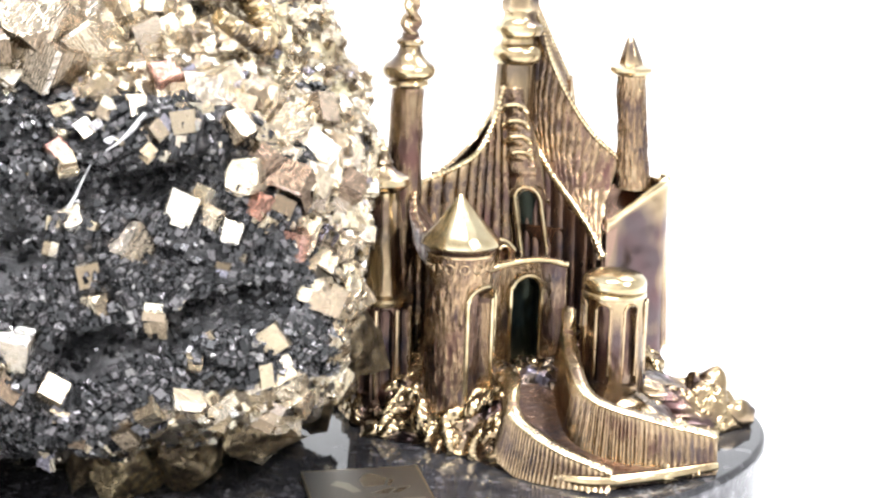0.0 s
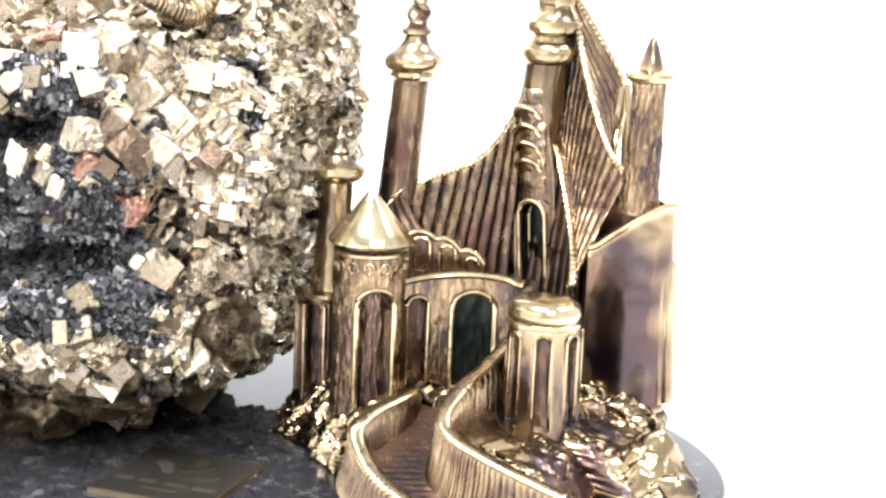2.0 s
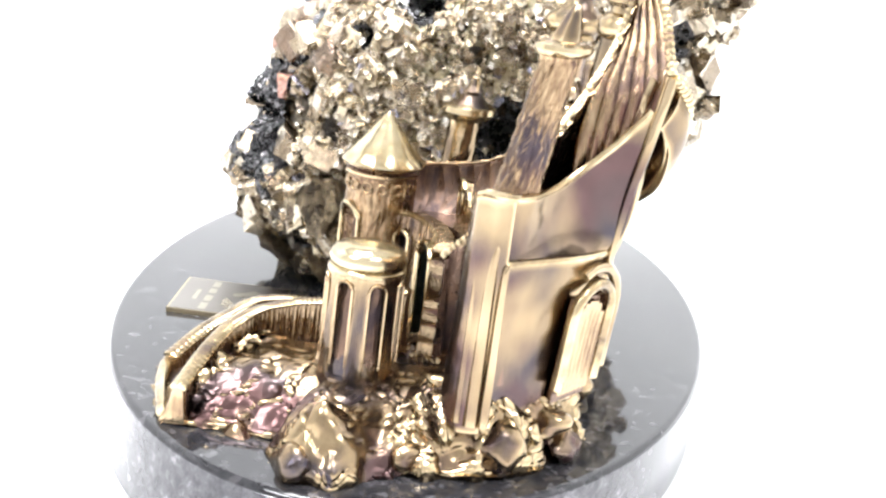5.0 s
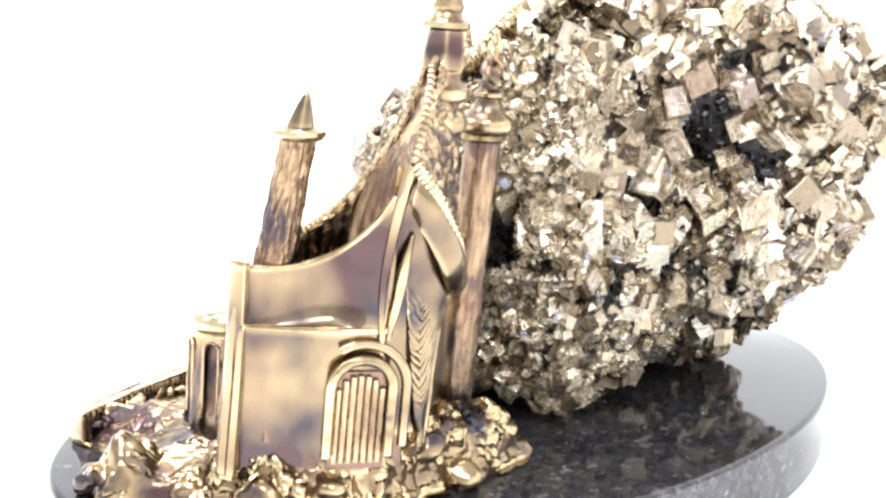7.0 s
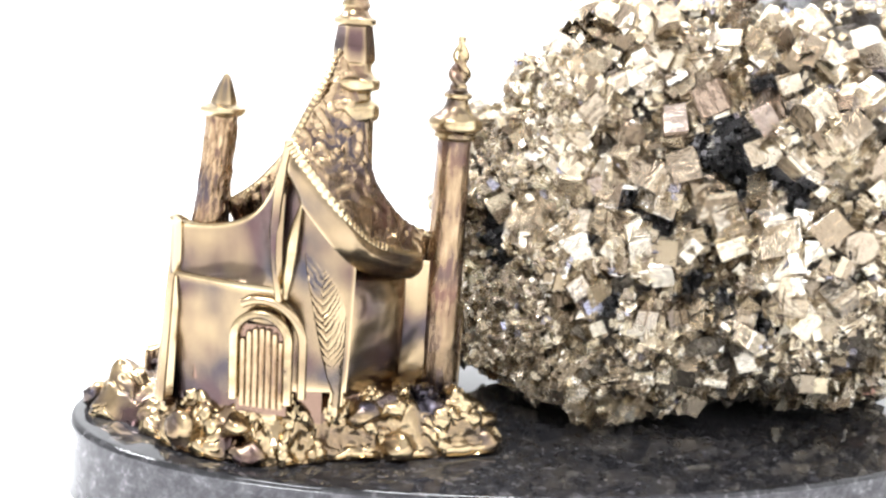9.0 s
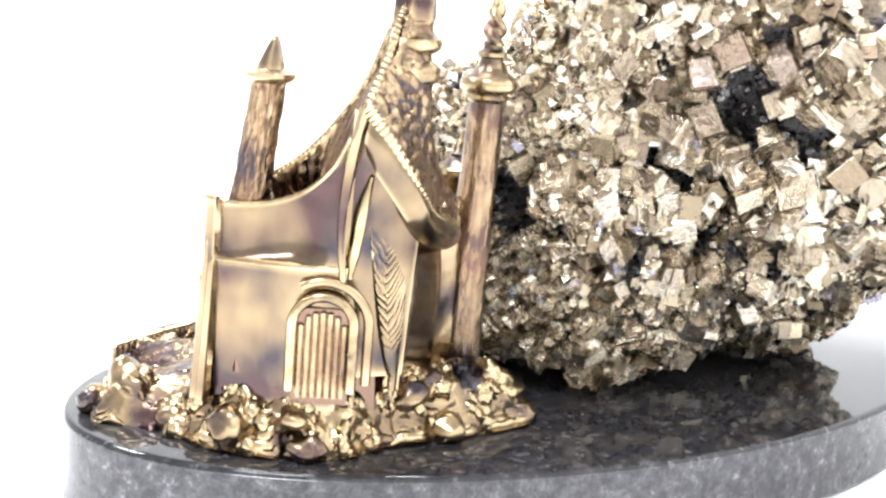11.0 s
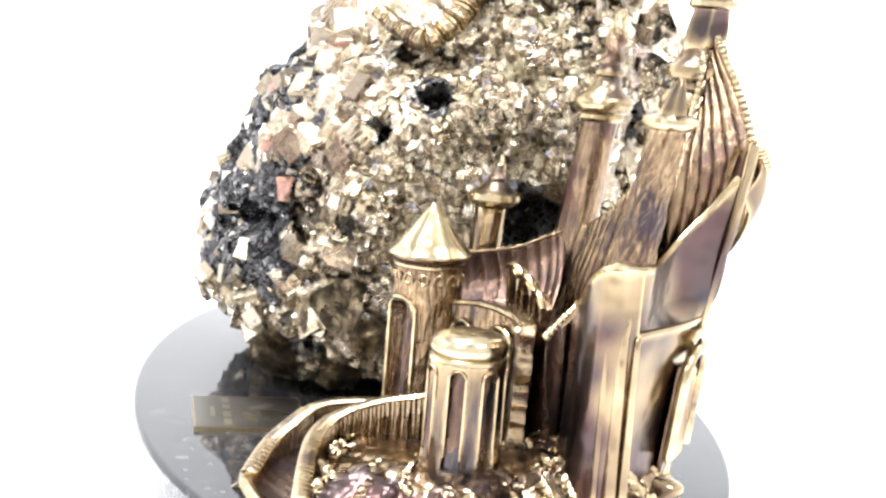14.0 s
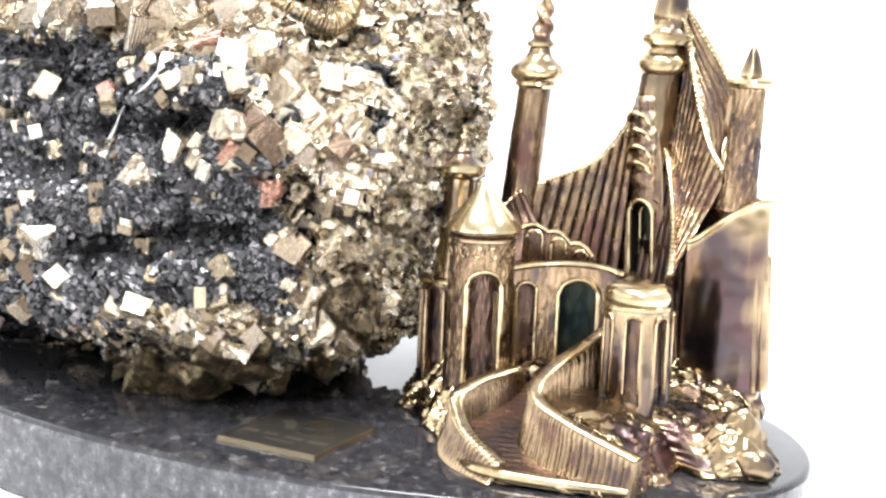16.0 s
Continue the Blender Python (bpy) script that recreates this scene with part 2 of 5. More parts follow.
def plaque_material(name, colour, rough):
    m, tree, bsdf = material(name)
    co = tree.nodes.new("ShaderNodeTexCoord").outputs["Object"]
    mapping = node(tree, "ShaderNodeMapping", Scale=(3500, 120, 500))
    tree.links.new(co, mapping.inputs["Vector"])
    brushed = noise_tex(tree, mapping.outputs["Vector"], 1, 3)
    tree.links.new(mix(tree, brushed, colour, tuple(c * 0.75 for c in colour)), bsdf.inputs["Base Color"])
    bsdf.inputs["Metallic"].default_value = 1
    bsdf.inputs["Roughness"].default_value = rough
    tree.links.new(bump(tree, brushed, 0.12, 0.0002), bsdf.inputs["Normal"])
    return m


plaque_face = plaque_material("aged brass plate", (0.25, 0.23, 0.205), 0.34)
plaque_edge = plaque_material("bright brass edge", (0.52, 0.43, 0.28), 0.3)
plaque_etch = plaque_material("etched brass", (0.44, 0.4, 0.32), 0.36)
plaque_gold = plaque_material("gilt facet", (0.6, 0.54, 0.42), 0.25)

# ---------------------------------------------------------------- building helpers (millimetres in, metres out)
MM = 0.001


def link_mesh(name, bm, mat, smooth=True, sharp=38):
    bmesh.ops.recalc_face_normals(bm, faces=bm.faces)
    bmesh.ops.scale(bm, vec=(MM, MM, MM), verts=bm.verts)
    for f in bm.faces:
        f.smooth = smooth
    me = bpy.data.meshes.new(name)
    bm.to_mesh(me)
    bm.free()
    me.materials.append(mat)
    if smooth:
        me.set_sharp_from_angle(angle=radians(sharp))
    return new(name, me)


def part(name, bm, mat, parent, label="", smooth=True, sharp=38):
    ob = link_mesh(name, bm, mat, smooth, sharp)
    ob.parent = parent
    return tagged(ob, label)


def curve(points, n):
    """Catmull-Rom through the points, n + 1 samples evenly in the parameter."""
    pts = [Vector(p) for p in points]
    pts = [pts[0] * 2 - pts[1]] + pts + [pts[-1] * 2 - pts[-2]]
    out, spans = [], len(pts) - 3
    for i in range(n + 1):
        s = min(i / n * spans, spans - 1e-6)
        k, f = int(s), s - int(s)
        a, b, c, d = pts[k : k + 4]
        out.append(0.5 * (2 * b + (c - a) * f + (2 * a - 5 * b + 4 * c - d) * f * f + (3 * b - a - 3 * c + d) * f**3))
    return out


def along(points, f):
    """The point at the fraction f of a list of samples."""
    s = max(0.0, min(1.0, f)) * (len(points) - 1)
    k = min(int(s), len(points) - 2)
    return points[k].lerp(points[k + 1], s - k)


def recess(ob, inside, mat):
    """A darker surface where inside(x, y, z), in millimetres, holds: niche shade put into the colour."""
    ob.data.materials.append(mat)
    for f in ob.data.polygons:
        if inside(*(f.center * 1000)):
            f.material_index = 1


def grid_faces(bm, rows, closed_u=False):
    for a, b in zip(rows, rows[1:]):
        m = len(a)
        for i in range(m if closed_u else m - 1):
            j = (i + 1) % m
            bm.faces.new((a[i], a[j], b[j], b[i]))


def lathe(profile, low, high, segs=48, shape=None, facets=0, bm=None):
    """A turned form: (radius, height) pairs on an axis from low to high (heights along z); shape(theta, z, r) gives the radius."""
    bm = bm or bmesh.new()
    low, high = Vector(low), Vector(high)
    rows = []
    for r, z in profile:
        f = (z - low.z) / (high.z - low.z)
        c = low.lerp(high, f)
        row = []
        for i in range(segs):
            th = 2 * math.pi * i / segs
            q = r
            if facets:
                half = math.pi / facets
                q = r * math.cos(half) / math.cos((th % (2 * half)) - half)
            if shape:
                q = shape(th, z, q)
            row.append(bm.verts.new((c.x + q * math.cos(th), c.y + q * math.sin(th), z)))
        rows.append(row)
    grid_faces(bm, rows, True)
    bm.faces.new(rows[-1])
    bm.faces.new(rows[0][::-1])
    return bm


def fill_profile(profile, step):
    """More heights along a coarse profile."""
    out = []
    for (r0, z0), (r1, z1) in zip(profile, profile[1:]):
        n = max(1, int(abs(z1 - z0) / step))
        out += [(r0 + (r1 - r0) * i / n, z0 + (z1 - z0) * i / n) for i in range(n)]
    return out + [profile[-1]]


def tube(points, radius, segs=8, beads=0, bm=None, flat=1.0, caps=True, notch=0.22):
    """A rod along samples; radius may be a number or a function of the fraction; beads gives it a rope-like notching."""
    bm = bm or bmesh.new()
    rows = []
    n = len(points)
    side = None
    for i, p in enumerate(points):
        d = (points[min(i + 1, n - 1)] - points[max(i - 1, 0)]).normalized()
        ref = Vector((0, 0, 1)) if abs(d.z) < 0.95 else Vector((1, 0, 0))
        a = d.cross(ref).normalized()
        if side and a.dot(side) < 0:
            a = -a
        side = a
        b = d.cross(a).normalized()
        f = i / (n - 1)
        r = radius(f) if callable(radius) else radius
        if beads:
            r *= 1.06 - notch + notch * abs(math.sin(math.pi * beads * f))
        rows.append([bm.verts.new(p + a * r * math.cos(2 * math.pi * k / segs) + b * r * flat * math.sin(2 * math.pi * k / segs)) for k in range(segs)])
    grid_faces(bm, rows, True)
    if caps:
        bm.faces.new(rows[0][::-1])
        bm.faces.new(rows[-1])
    return bm


def sheet(fn, nu, nv, thick, bm=None):
    """A curved slab: fn(u, v) on its front, thickened behind (away from the side on which u to the right and v upwards is seen)."""
    bm = bm or bmesh.new()
    pts = [[Vector(fn(i / nu, j / nv)) for i in range(nu + 1)] for j in range(nv + 1)]
    front, back = [], []
    for j in range(nv + 1):
        fr, bk = [], []
        for i in range(nu + 1):
            du = pts[j][min(i + 1, nu)] - pts[j][max(i - 1, 0)]
            dv = pts[min(j + 1, nv)][i] - pts[max(j - 1, 0)][i]
            nrm = du.cross(dv)
            nrm = nrm.normalized() if nrm.length > 1e-9 else Vector((0, 0, 1))
            fr.append(bm.verts.new(pts[j][i]))
            bk.append(bm.verts.new(pts[j][i] - nrm * thick))
        front.append(fr)
        back.append(bk)
    grid_faces(bm, front)
    grid_faces(bm, [r[::-1] for r in back])
    rim_f = front[0] + [r[-1] for r in front[1:]] + front[-1][-2::-1] + [r[0] for r in front[-2:0:-1]]
    rim_b = back[0] + [r[-1] for r in back[1:]] + back[-1][-2::-1] + [r[0] for r in back[-2:0:-1]]
    for i in range(len(rim_f)):
        j = (i + 1) % len(rim_f)
        bm.faces.new((rim_f[i], rim_b[i], rim_b[j], rim_f[j]))
    return bm


def in_arch(s, z, width, z0, z1):
    half = width / 2
    return abs(s) < half and z > z0 and (z < z1 - half or s * s + (z - z1 + half) ** 2 < half * half)


def arch_line(width, z0, z1, n=14):
    """(s, z) along an arch from its left foot over the top to its right foot."""
    half = width / 2
    bow = [(-half * math.cos(math.pi * i / n), z1 - half + half * math.sin(math.pi * i / n)) for i in range(n + 1)]
    left = [(-half, z0 + (z1 - half - z0) * i / 6) for i in range(6)]
    return left + bow + [(half, z) for _, z in left[::-1]]


def rough_noise(p, size, octaves=3):
    return noise.fractal(Vector(p) / size, 1.0, 2.0, octaves)


def cells(p, size):
    d, _ = noise.voronoi(Vector(p) / size)
    return d[0]


# ---------------------------------------------------------------- setting
bm = bmesh.new()
low = [bm.verts.new((1600 * math.cos(2 * math.pi * i / 96), 1600 * math.sin(2 * math.pi * i / 96), -23)) for i in range(96)]
high = [bm.verts.new((v.co.x, v.co.y, -3)) for v in low]
grid_faces(bm, [low, high], True)
bm.faces.new(high)
bm.faces.new(low[::-1])
tagged(link_mesh("ground", bm, white_paper, False), "white table top under the granite base", "table", kind="structure")


def ring_wall(name, mat, radius, z0, z1, thick, a0, a1, label):
    """An upright curved wall between two directions, in degrees."""
    bm = bmesh.new()
    n = 96
    arc = [radians(a0 + (a1 - a0) * i / n) for i in range(n + 1)]
    rows = [[bm.verts.new((r * math.cos(a), r * math.sin(a), z)) for a in arc] for r, z in ((radius, z0), (radius, z1), (radius + thick, z1), (radius + thick, z0))]
    grid_faces(bm, rows + [rows[0]])
    bm.faces.new([r[0] for r in rows])
    bm.faces.new([r[-1] for r in rows][::-1])
    return tagged(link_mesh(name, bm, mat), label, "backdrop", kind="structure")


ring_wall("backdrop", backlit, 1590, -3, 1500, 10, 68, 292, "white backlit fabric surround behind the table")
ring_wall("wall_room", grey_paint, 1640, -3, 2000, 40, 0, 360, "plain grey room wall behind the white surround")
bm = bmesh.new()
bmesh.ops.create_circle(bm, cap_ends=True, radius=1700, segments=96)
for v in bm.verts:
    v.co.z = 2000
tagged(link_mesh("ceiling", bm, grey_paint, False), "plain grey ceiling", "ceiling", kind="structure")

# ---------------------------------------------------------------- granite base
SLAB_C, SLAB_A, SLAB_B, SLAB_TURN = (-17.5, -42.0), 155.2, 84.5, radians(13.8)


def slab_ring(bm, inset, z, n=160):
    out = []
    for i in range(n):
        th = 2 * math.pi * i / n
        x, y = (SLAB_A - inset) * math.cos(th), (SLAB_B - inset) * math.sin(th)
        c, s = math.cos(SLAB_TURN), math.sin(SLAB_TURN)
        out.append(bm.verts.new((SLAB_C[0] + x * c - y * s, SLAB_C[1] + x * s + y * c, z)))
    return out


base = tagged(new("granite_base"), "oval slab of polished black granite with pale flecks", "base")
bm = bmesh.new()
rows = [slab_ring(bm, i, z) for i, z in ((1.2, -3), (0, -2), (0, 18.4), (0.2, 18.62))]
grid_faces(bm, rows, True)
bm.faces.new(rows[0][::-1])
bm.faces.new(rows[-1])
part("rim", bm, granite_edge, base, "honed dark grey granite edge")
bm = bmesh.new()
rows = [slab_ring(bm, i, z) for i, z in ((0.15, 18.6), (0.45, 19.3), (1.0, 19.8), (1.8, 20))]
grid_faces(bm, rows, True)
bm.faces.new(rows[-1])
bm.faces.new(rows[0][::-1])
part("top_face", bm, granite_polished, base, "mirror-polished black granite with pale flecks")

# ---------------------------------------------------------------- plaque
plaque = tagged(new("plaque"), "small square brass plaque with an etched emblem on the granite", "plaque")
PLAQUE = [Vector(p) for p in ((13.0, -72.9, 20), (41.2, -64.0, 20), (50.2, -92.6, 20), (22.0, -101.5, 20))]


def slab_of(corners, z0, z1, inset=0.0):
    mid = sum(corners, Vector()) / len(corners)
    bm = bmesh.new()
    low = [bm.verts.new((*(c + (mid - c).normalized() * inset).xy, z0)) for c in corners]
    high = [bm.verts.new((*(c + (mid - c).normalized() * inset).xy, z1)) for c in corners]
    grid_faces(bm, [low, high], True)
    bm.faces.new(low[::-1])
    bm.faces.new(high)
    return bm


part("plate", slab_of(PLAQUE, 20.0, 21.3), plaque_edge, plaque, "bright brass edge", False)
part("face", slab_of(PLAQUE, 21.2, 21.36, 0.7), plaque_face, plaque, "dull brushed brass face", False)


def plaque_point(s, t, z=21.45):
    """s across and t away from the front edge, both 0 to 1."""
    near, far = PLAQUE[3].lerp(PLAQUE[2], s), PLAQUE[0].lerp(PLAQUE[1], s)
    p = near.lerp(far, t)
    return Vector((p.x, p.y, z))


GEM = (((0.46, 0.6), (0.45, 0.76), (0.52, 0.88), (0.57, 0.88), (0.69, 0.76), (0.64, 0.62)), ((0.66, 0.63), (0.71, 0.75), (0.74, 0.71), (0.69, 0.6)), ((0.5, 0.46), (0.66, 0.56), (0.72, 0.55), (0.64, 0.44)), ((0.74, 0.55), (0.86, 0.57), (0.74, 0.45), (0.67, 0.45)))
for facet in GEM:
    part("emblem", slab_of([plaque_point(s, t, 0) for s, t in facet], 21.3, 21.385), plaque_gold, plaque, "plain gold facet of the emblem", False)
part("emblem", slab_of([plaque_point(s, t, 0) for s, t in ((0.2, 0.68), (0.26, 0.76), (0.36, 0.7), (0.44, 0.52), (0.36, 0.5), (0.3, 0.6))], 21.3, 21.38), plaque_etch, plaque, "etched wing-like shape of the emblem", False)
for s0, s1, t0, t1 in ((0.06, 0.22, 0.27, 0.34), (0.28, 0.42, 0.27, 0.34), (0.5, 0.68, 0.27, 0.34), (0.74, 0.93, 0.27, 0.34), (0.36, 0.66, 0.16, 0.2)):
    part("bar", slab_of([plaque_point(s, t, 0) for s, t in ((s0, t0), (s0, t1), (s1, t1), (s1, t0))], 21.3, 21.38), plaque_etch, plaque, "etched bar in place of lettering", False)

# ---------------------------------------------------------------- bronze castle
castle = tagged(new("bronze_castle"), "cast bronze fairy-tale castle with towers, stair and rocky foot", "sculpture")

OUTLINE = [(118, -55), (114, -36), (113, -24), (121, -27), (129, -19), (130, -7), (122, -3), (113, 4), (106, 18), (95, 27), (82, 32.5), (72, 32.5), (58, 26.5), (45, 23.5), (28, 19), (12, 13), (8, 0), (11, -18), (18, -35), (28, -44), (41, -48), (56, -57), (77, -68.5), (88, -71), (101, -65), (118, -55)]
FOOT_C = Vector((70, -17, 0))


def outline_radius(th):
    """How far the rocky foot reaches from its middle in the direction th."""
    d = Vector((math.cos(th), math.sin(th)))
    best = 0.0
    for (ax, ay), (bx, by) in zip(OUTLINE, OUTLINE[1:]):
        ax, ay, bx, by = ax - FOOT_C.x, ay - FOOT_C.y, bx - FOOT_C.x, by - FOOT_C.y
        ex, ey = bx - ax, by - ay
        det = d.x * ey - d.y * ex
        if abs(det) < 1e-9:
            continue
        k = (ax * ey - ay * ex) / det
        m = (ax * d.y - ay * d.x) / det
        if k > 0 and -1e-6 <= m <= 1 + 1e-6:
            best = max(best, k)
    return best


STAIR_R = curve([(78, -13, 50), (78.3, -26, 45.2), (80, -40, 42), (82.3, -48.6, 38.8), (88, -52.4, 36.2), (98.5, -52.8, 33.4), (117, -50.5, 28.8)], 90)
STAIR_L = curve([(60.5, -30.5, 35.8), (63, -36, 37.2), (64, -44, 37.2), (63.8, -52, 36.2), (65, -58.5, 34.4), (69.5, -62.6, 31.6), (77.5, -66.3, 28.2), (90, -68.2, 24.2)], 80)


def near_line(p, line):
    return min((Vector((q.x - p[0], q.y - p[1])).length, i) for i, q in enumerate(line))


def path_floor(x, y):
    """Height of the sloping path between the two stair walls."""
    s = max(0.0, min(1.0, ((x - 66) * 0.62 + (-y - 24) * 0.78) / 46))
    return 33.0 - 11.3 * s


def in_path(x, y):
    if y >= -26 or x < 58:
        return False
    a, i = near_line((x, y), STAIR_L)
    b, j = near_line((x, y), STAIR_R)
    width = (STAIR_L[min(len(STAIR_L) - 1, i)] - STAIR_R[min(len(STAIR_R) - 1, j)]).length
    return a + b < width * 1.12


def boulders(x, y, size):
    """Rounded lumps with creases between them, 0 to 1."""
    wx, wy = x + 1.6 * rough_noise((x, y, 2), 7, 2), y + 1.6 * rough_noise((x, y, 8), 7, 2)
    d, _ = noise.voronoi(Vector((wx, wy, 4.0)) / size)
    return max(0.0, min(1.0, 1.25 * (d[1] - d[0]) ** 0.55))


def foot_height(x, y, edge):
    """Height of the rockwork, edge: distance from the outline."""
    back = max(0.0, min(1.0, (y + 4) / 18))
    top = 33.5 + 8.5 * back - 3 * max(0.0, min(1.0, (x - 95) / 25)) * (1 - back)
    rise = 1 - math.exp(-max(edge, 0) / (6.0 - 1.6 * back))
    z = 20 + (top - 20) * rise
    lump, lump2 = boulders(x, y, 9.0), boulders(x + 31, y, 5.0)
    calm = 0.35 if x > 78 and -46 < y < 0 else 1.0
    z += calm * (2.4 * (lump - 0.55) + 0.6 * (lump2 - 0.5)) * min(1.0, edge / 3)
    d = math.hypot((x - 120.5) / 8.5, (y + 14) / 10)
    z = max(z if d > 1 else 0, z + 8 * max(0.0, 1 - d) ** 0.6 * (0.75 + 0.5 * lump))
    return max(z, 20.02)


bm = bmesh.new()
rows = []
NT, NR = 520, 100
for k in range(NR + 1):
    row = []
    for i in range(NT):
        th = 2 * math.pi * i / NT
        full = outline_radius(th)
        ex, ey = FOOT_C.x + full * math.cos(th), FOOT_C.y + full * math.sin(th)
        full -= 1.8 if not in_path(ex, ey) and ey > -44 else 0.6
        full += 1.2 * (boulders(ex, ey, 9.0) - 0.8)
        r = full * (1 - 0.985 * (k / NR) ** 1.7)
        x, y = FOOT_C.x + r * math.cos(th), FOOT_C.y + r * math.sin(th)
        z = 20.05 if k == 0 else foot_height(x, y, (full - r) * 0.85)
        if k and in_path(x, y):
            z = min(z, path_floor(x, y) - 1.2)
        row.append(bm.verts.new((x, y, z)))
    rows.append(row)
for k, row in enumerate(rows[:-1]):
    moved = []
    for i, v in enumerate(row):
        a, b = row[(i + 1) % NT].co - row[i - 1].co, rows[k + 1][i].co - rows[max(0, k - 1)][i].co
        n = a.cross(b).normalized()
        p = v.co
        if in_path(p.x, p.y):
            moved.append(p.copy())
            continue
        fold = 1 - 2.6 * abs(rough_noise(p, 10, 1))
        crease = 1 - 2.6 * abs(rough_noise(p + Vector((50, 0, 0)), 5.5, 1))
        calm = 0.3 if p.x > 78 and -46 < p.y < 0 else 1.0
        d, _ = noise.voronoi(p / 9.5)
        facet = min(1.0, 2.2 * (d[1] - d[0]))
        q = p + n * calm * (2.7 * fold + 0.7 * crease + 1.0 * facet - 0.5)
        moved.append(Vector((q.x, q.y, max(20.02, q.z))))
    for v, q in zip(row, moved):
        v.co = q
grid_faces(bm, rows, True)
bm.faces.new(rows[-1])
bm.faces.new(rows[0][::-1])
own = random.Random(23)


def lump_on(x, y, z, r, flat):
    """A folded, rounded lump of the rockwork."""
    bm = bmesh.new()
    made = bmesh.ops.create_icosphere(bm, subdivisions=3, radius=1.0)["verts"]
    turn = Matrix.Rotation(own.uniform(0, 6.28), 3, "Z") @ Matrix.Rotation(own.gauss(0, 0.5), 3, "X")
    sx, sy = own.uniform(0.8, 1.35), own.uniform(0.75, 1.1)
    for v in made:
        p = turn @ Vector((v.co.x * sx, v.co.y * sy, v.co.z * flat))
        q = Vector((x, y, z)) + p * r
        fold = 1 - abs(rough_noise(q, 9.0, 2)) * 2.4
        k = r * (1 + 0.4 * fold + 0.14 * rough_noise(q, 3.5, 2) - 0.14 * cells(q, 4.5))
        v.co = Vector((x, y, z)) + p * k
        v.co.z = max(v.co.z, 20.03)
    return part("boulder", bm, bronze_rock, foot, sharp=95)


foot = part("rocky_foot", bm, bronze_rock, castle, "lumpy cast bronze rockwork", sharp=120)
for i in range(22):
    th = own.uniform(0, 2 * math.pi) if i < 8 else 2 * math.pi * (i - 8) / 14
    full = outline_radius(th)
    inset = own.uniform(4, 13) if i < 8 else own.uniform(2.6, 4.6)
    x, y = FOOT_C.x + (full - inset) * math.cos(th), FOOT_C.y + (full - inset) * math.sin(th)
    if in_path(x, y) or min(near_line((x, y), STAIR_L)[0], near_line((x, y), STAIR_R)[0]) < (4.0 if x > 80 else 2.6):
        continue
    if x > 76 and y < -44:
        continue
    r = min(inset + 0.8, own.uniform(3.0, 5.4) * (1.25 if y > 5 else 1.0)) * (0.6 if x > 80 and -46 < y < -2 and i < 8 else 1.0)
    lump_on(x, y, foot_height(x, y, inset - 1.5) - 0.95 * r, r, own.uniform(0.75, 1.0))

# path with shallow steps
bm = bmesh.new()
rows = []
for k in range(121):
    f = k / 120
    a, b = along(STAIR_L, f), along(STAIR_R, 0.1 + 0.9 * f)
    row = []
    for i in range(15):
        p = a.lerp(b, i / 14)
        z = path_floor(p.x, p.y)
        step = 0.55
        z = math.floor(z / step) * step + 0.25 * ((z / step) % 1)
        row.append(bm.verts.new((p.x, p.y, z)))
    rows.append(row)
grid_faces(bm, rows)
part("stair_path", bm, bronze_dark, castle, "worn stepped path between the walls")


def stair_wall(name, line, thick, low, ridges, outer, coping):
    """A wall along a line whose side is cut by upright ridges; outer: sign of the side that spreads outwards."""
    n = 240
    pts = [along(line, i / n) for i in range(n + 1)]
    bm = bmesh.new()
    rows = []
    for i, p in enumerate(pts):
        d = (pts[min(i + 1, n)] - pts[max(i - 1, 0)])
        d.z = 0
        d.normalize()
        side = Vector((d.y, -d.x, 0))
        g = abs(math.sin(math.pi * ridges * i / n))
        z0 = low(p)
        h = p.z - z0
        w = thick / 2
        notch = 0.5 * g
        prof = []
        for s in (-1, 1):
            spread = 2.6 if s == outer else 0.8
            column = [(s * (w + spread * (1 - f) ** 1.6 + notch), z0 + (h - 1.0) * f) for f in (0, 0.2, 0.4, 0.6, 0.8, 0.95)] + [(s * w * 0.75, p.z + notch * 0.5)]
            prof += column if s < 0 else column[::-1]
        rows.append([bm.verts.new(p * 1 + side * a + Vector((0, 0, z - p.z))) for a, z in prof])
    grid_faces(bm, rows, True)
    bm.faces.new(rows[0])
    bm.faces.new(rows[-1][::-1])
    ob = part(name, bm, bronze_wall, castle, "ridged low stair wall")
    part("coping", tube([p + Vector((0, 0, 0.2)) for p in pts], coping, 10, ridges, flat=0.42, notch=0.1), bronze_trim, ob, "polished rope-like coping")
    return ob


stair_wall("stair_wall", STAIR_R, 2.6, lambda p: max(20.3, path_floor(p.x, p.y) - 2 if p.x < 100 else 20.6), 70, 1, 2.0)
stair_wall("stair_wall", STAIR_L, 2.6, lambda p: max(20.3, p.z - 12), 60, 1, 2.1)
# lip at the foot of the path
lip = curve([(76, -68, 22), (87, -69.5, 22.2), (101, -63.5, 22), (117, -54, 22)], 40)
part("threshold", tube(lip, lambda f: 0.5 + 1.4 * math.sin(math.pi * min(1.0, max(0.0, 0.04 + 0.92 * f))) ** 0.3, 10, flat=0.9), bronze_trim, castle, "smooth polished front lip")


def round_tower(name, low, high, profile, segs=96, shape=None, mat=None, facets=0, label=""):
    return part(name, lathe(fill_profile(profile, 0.7), low, high, segs, shape, facets), mat or bronze_wall, castle, label)


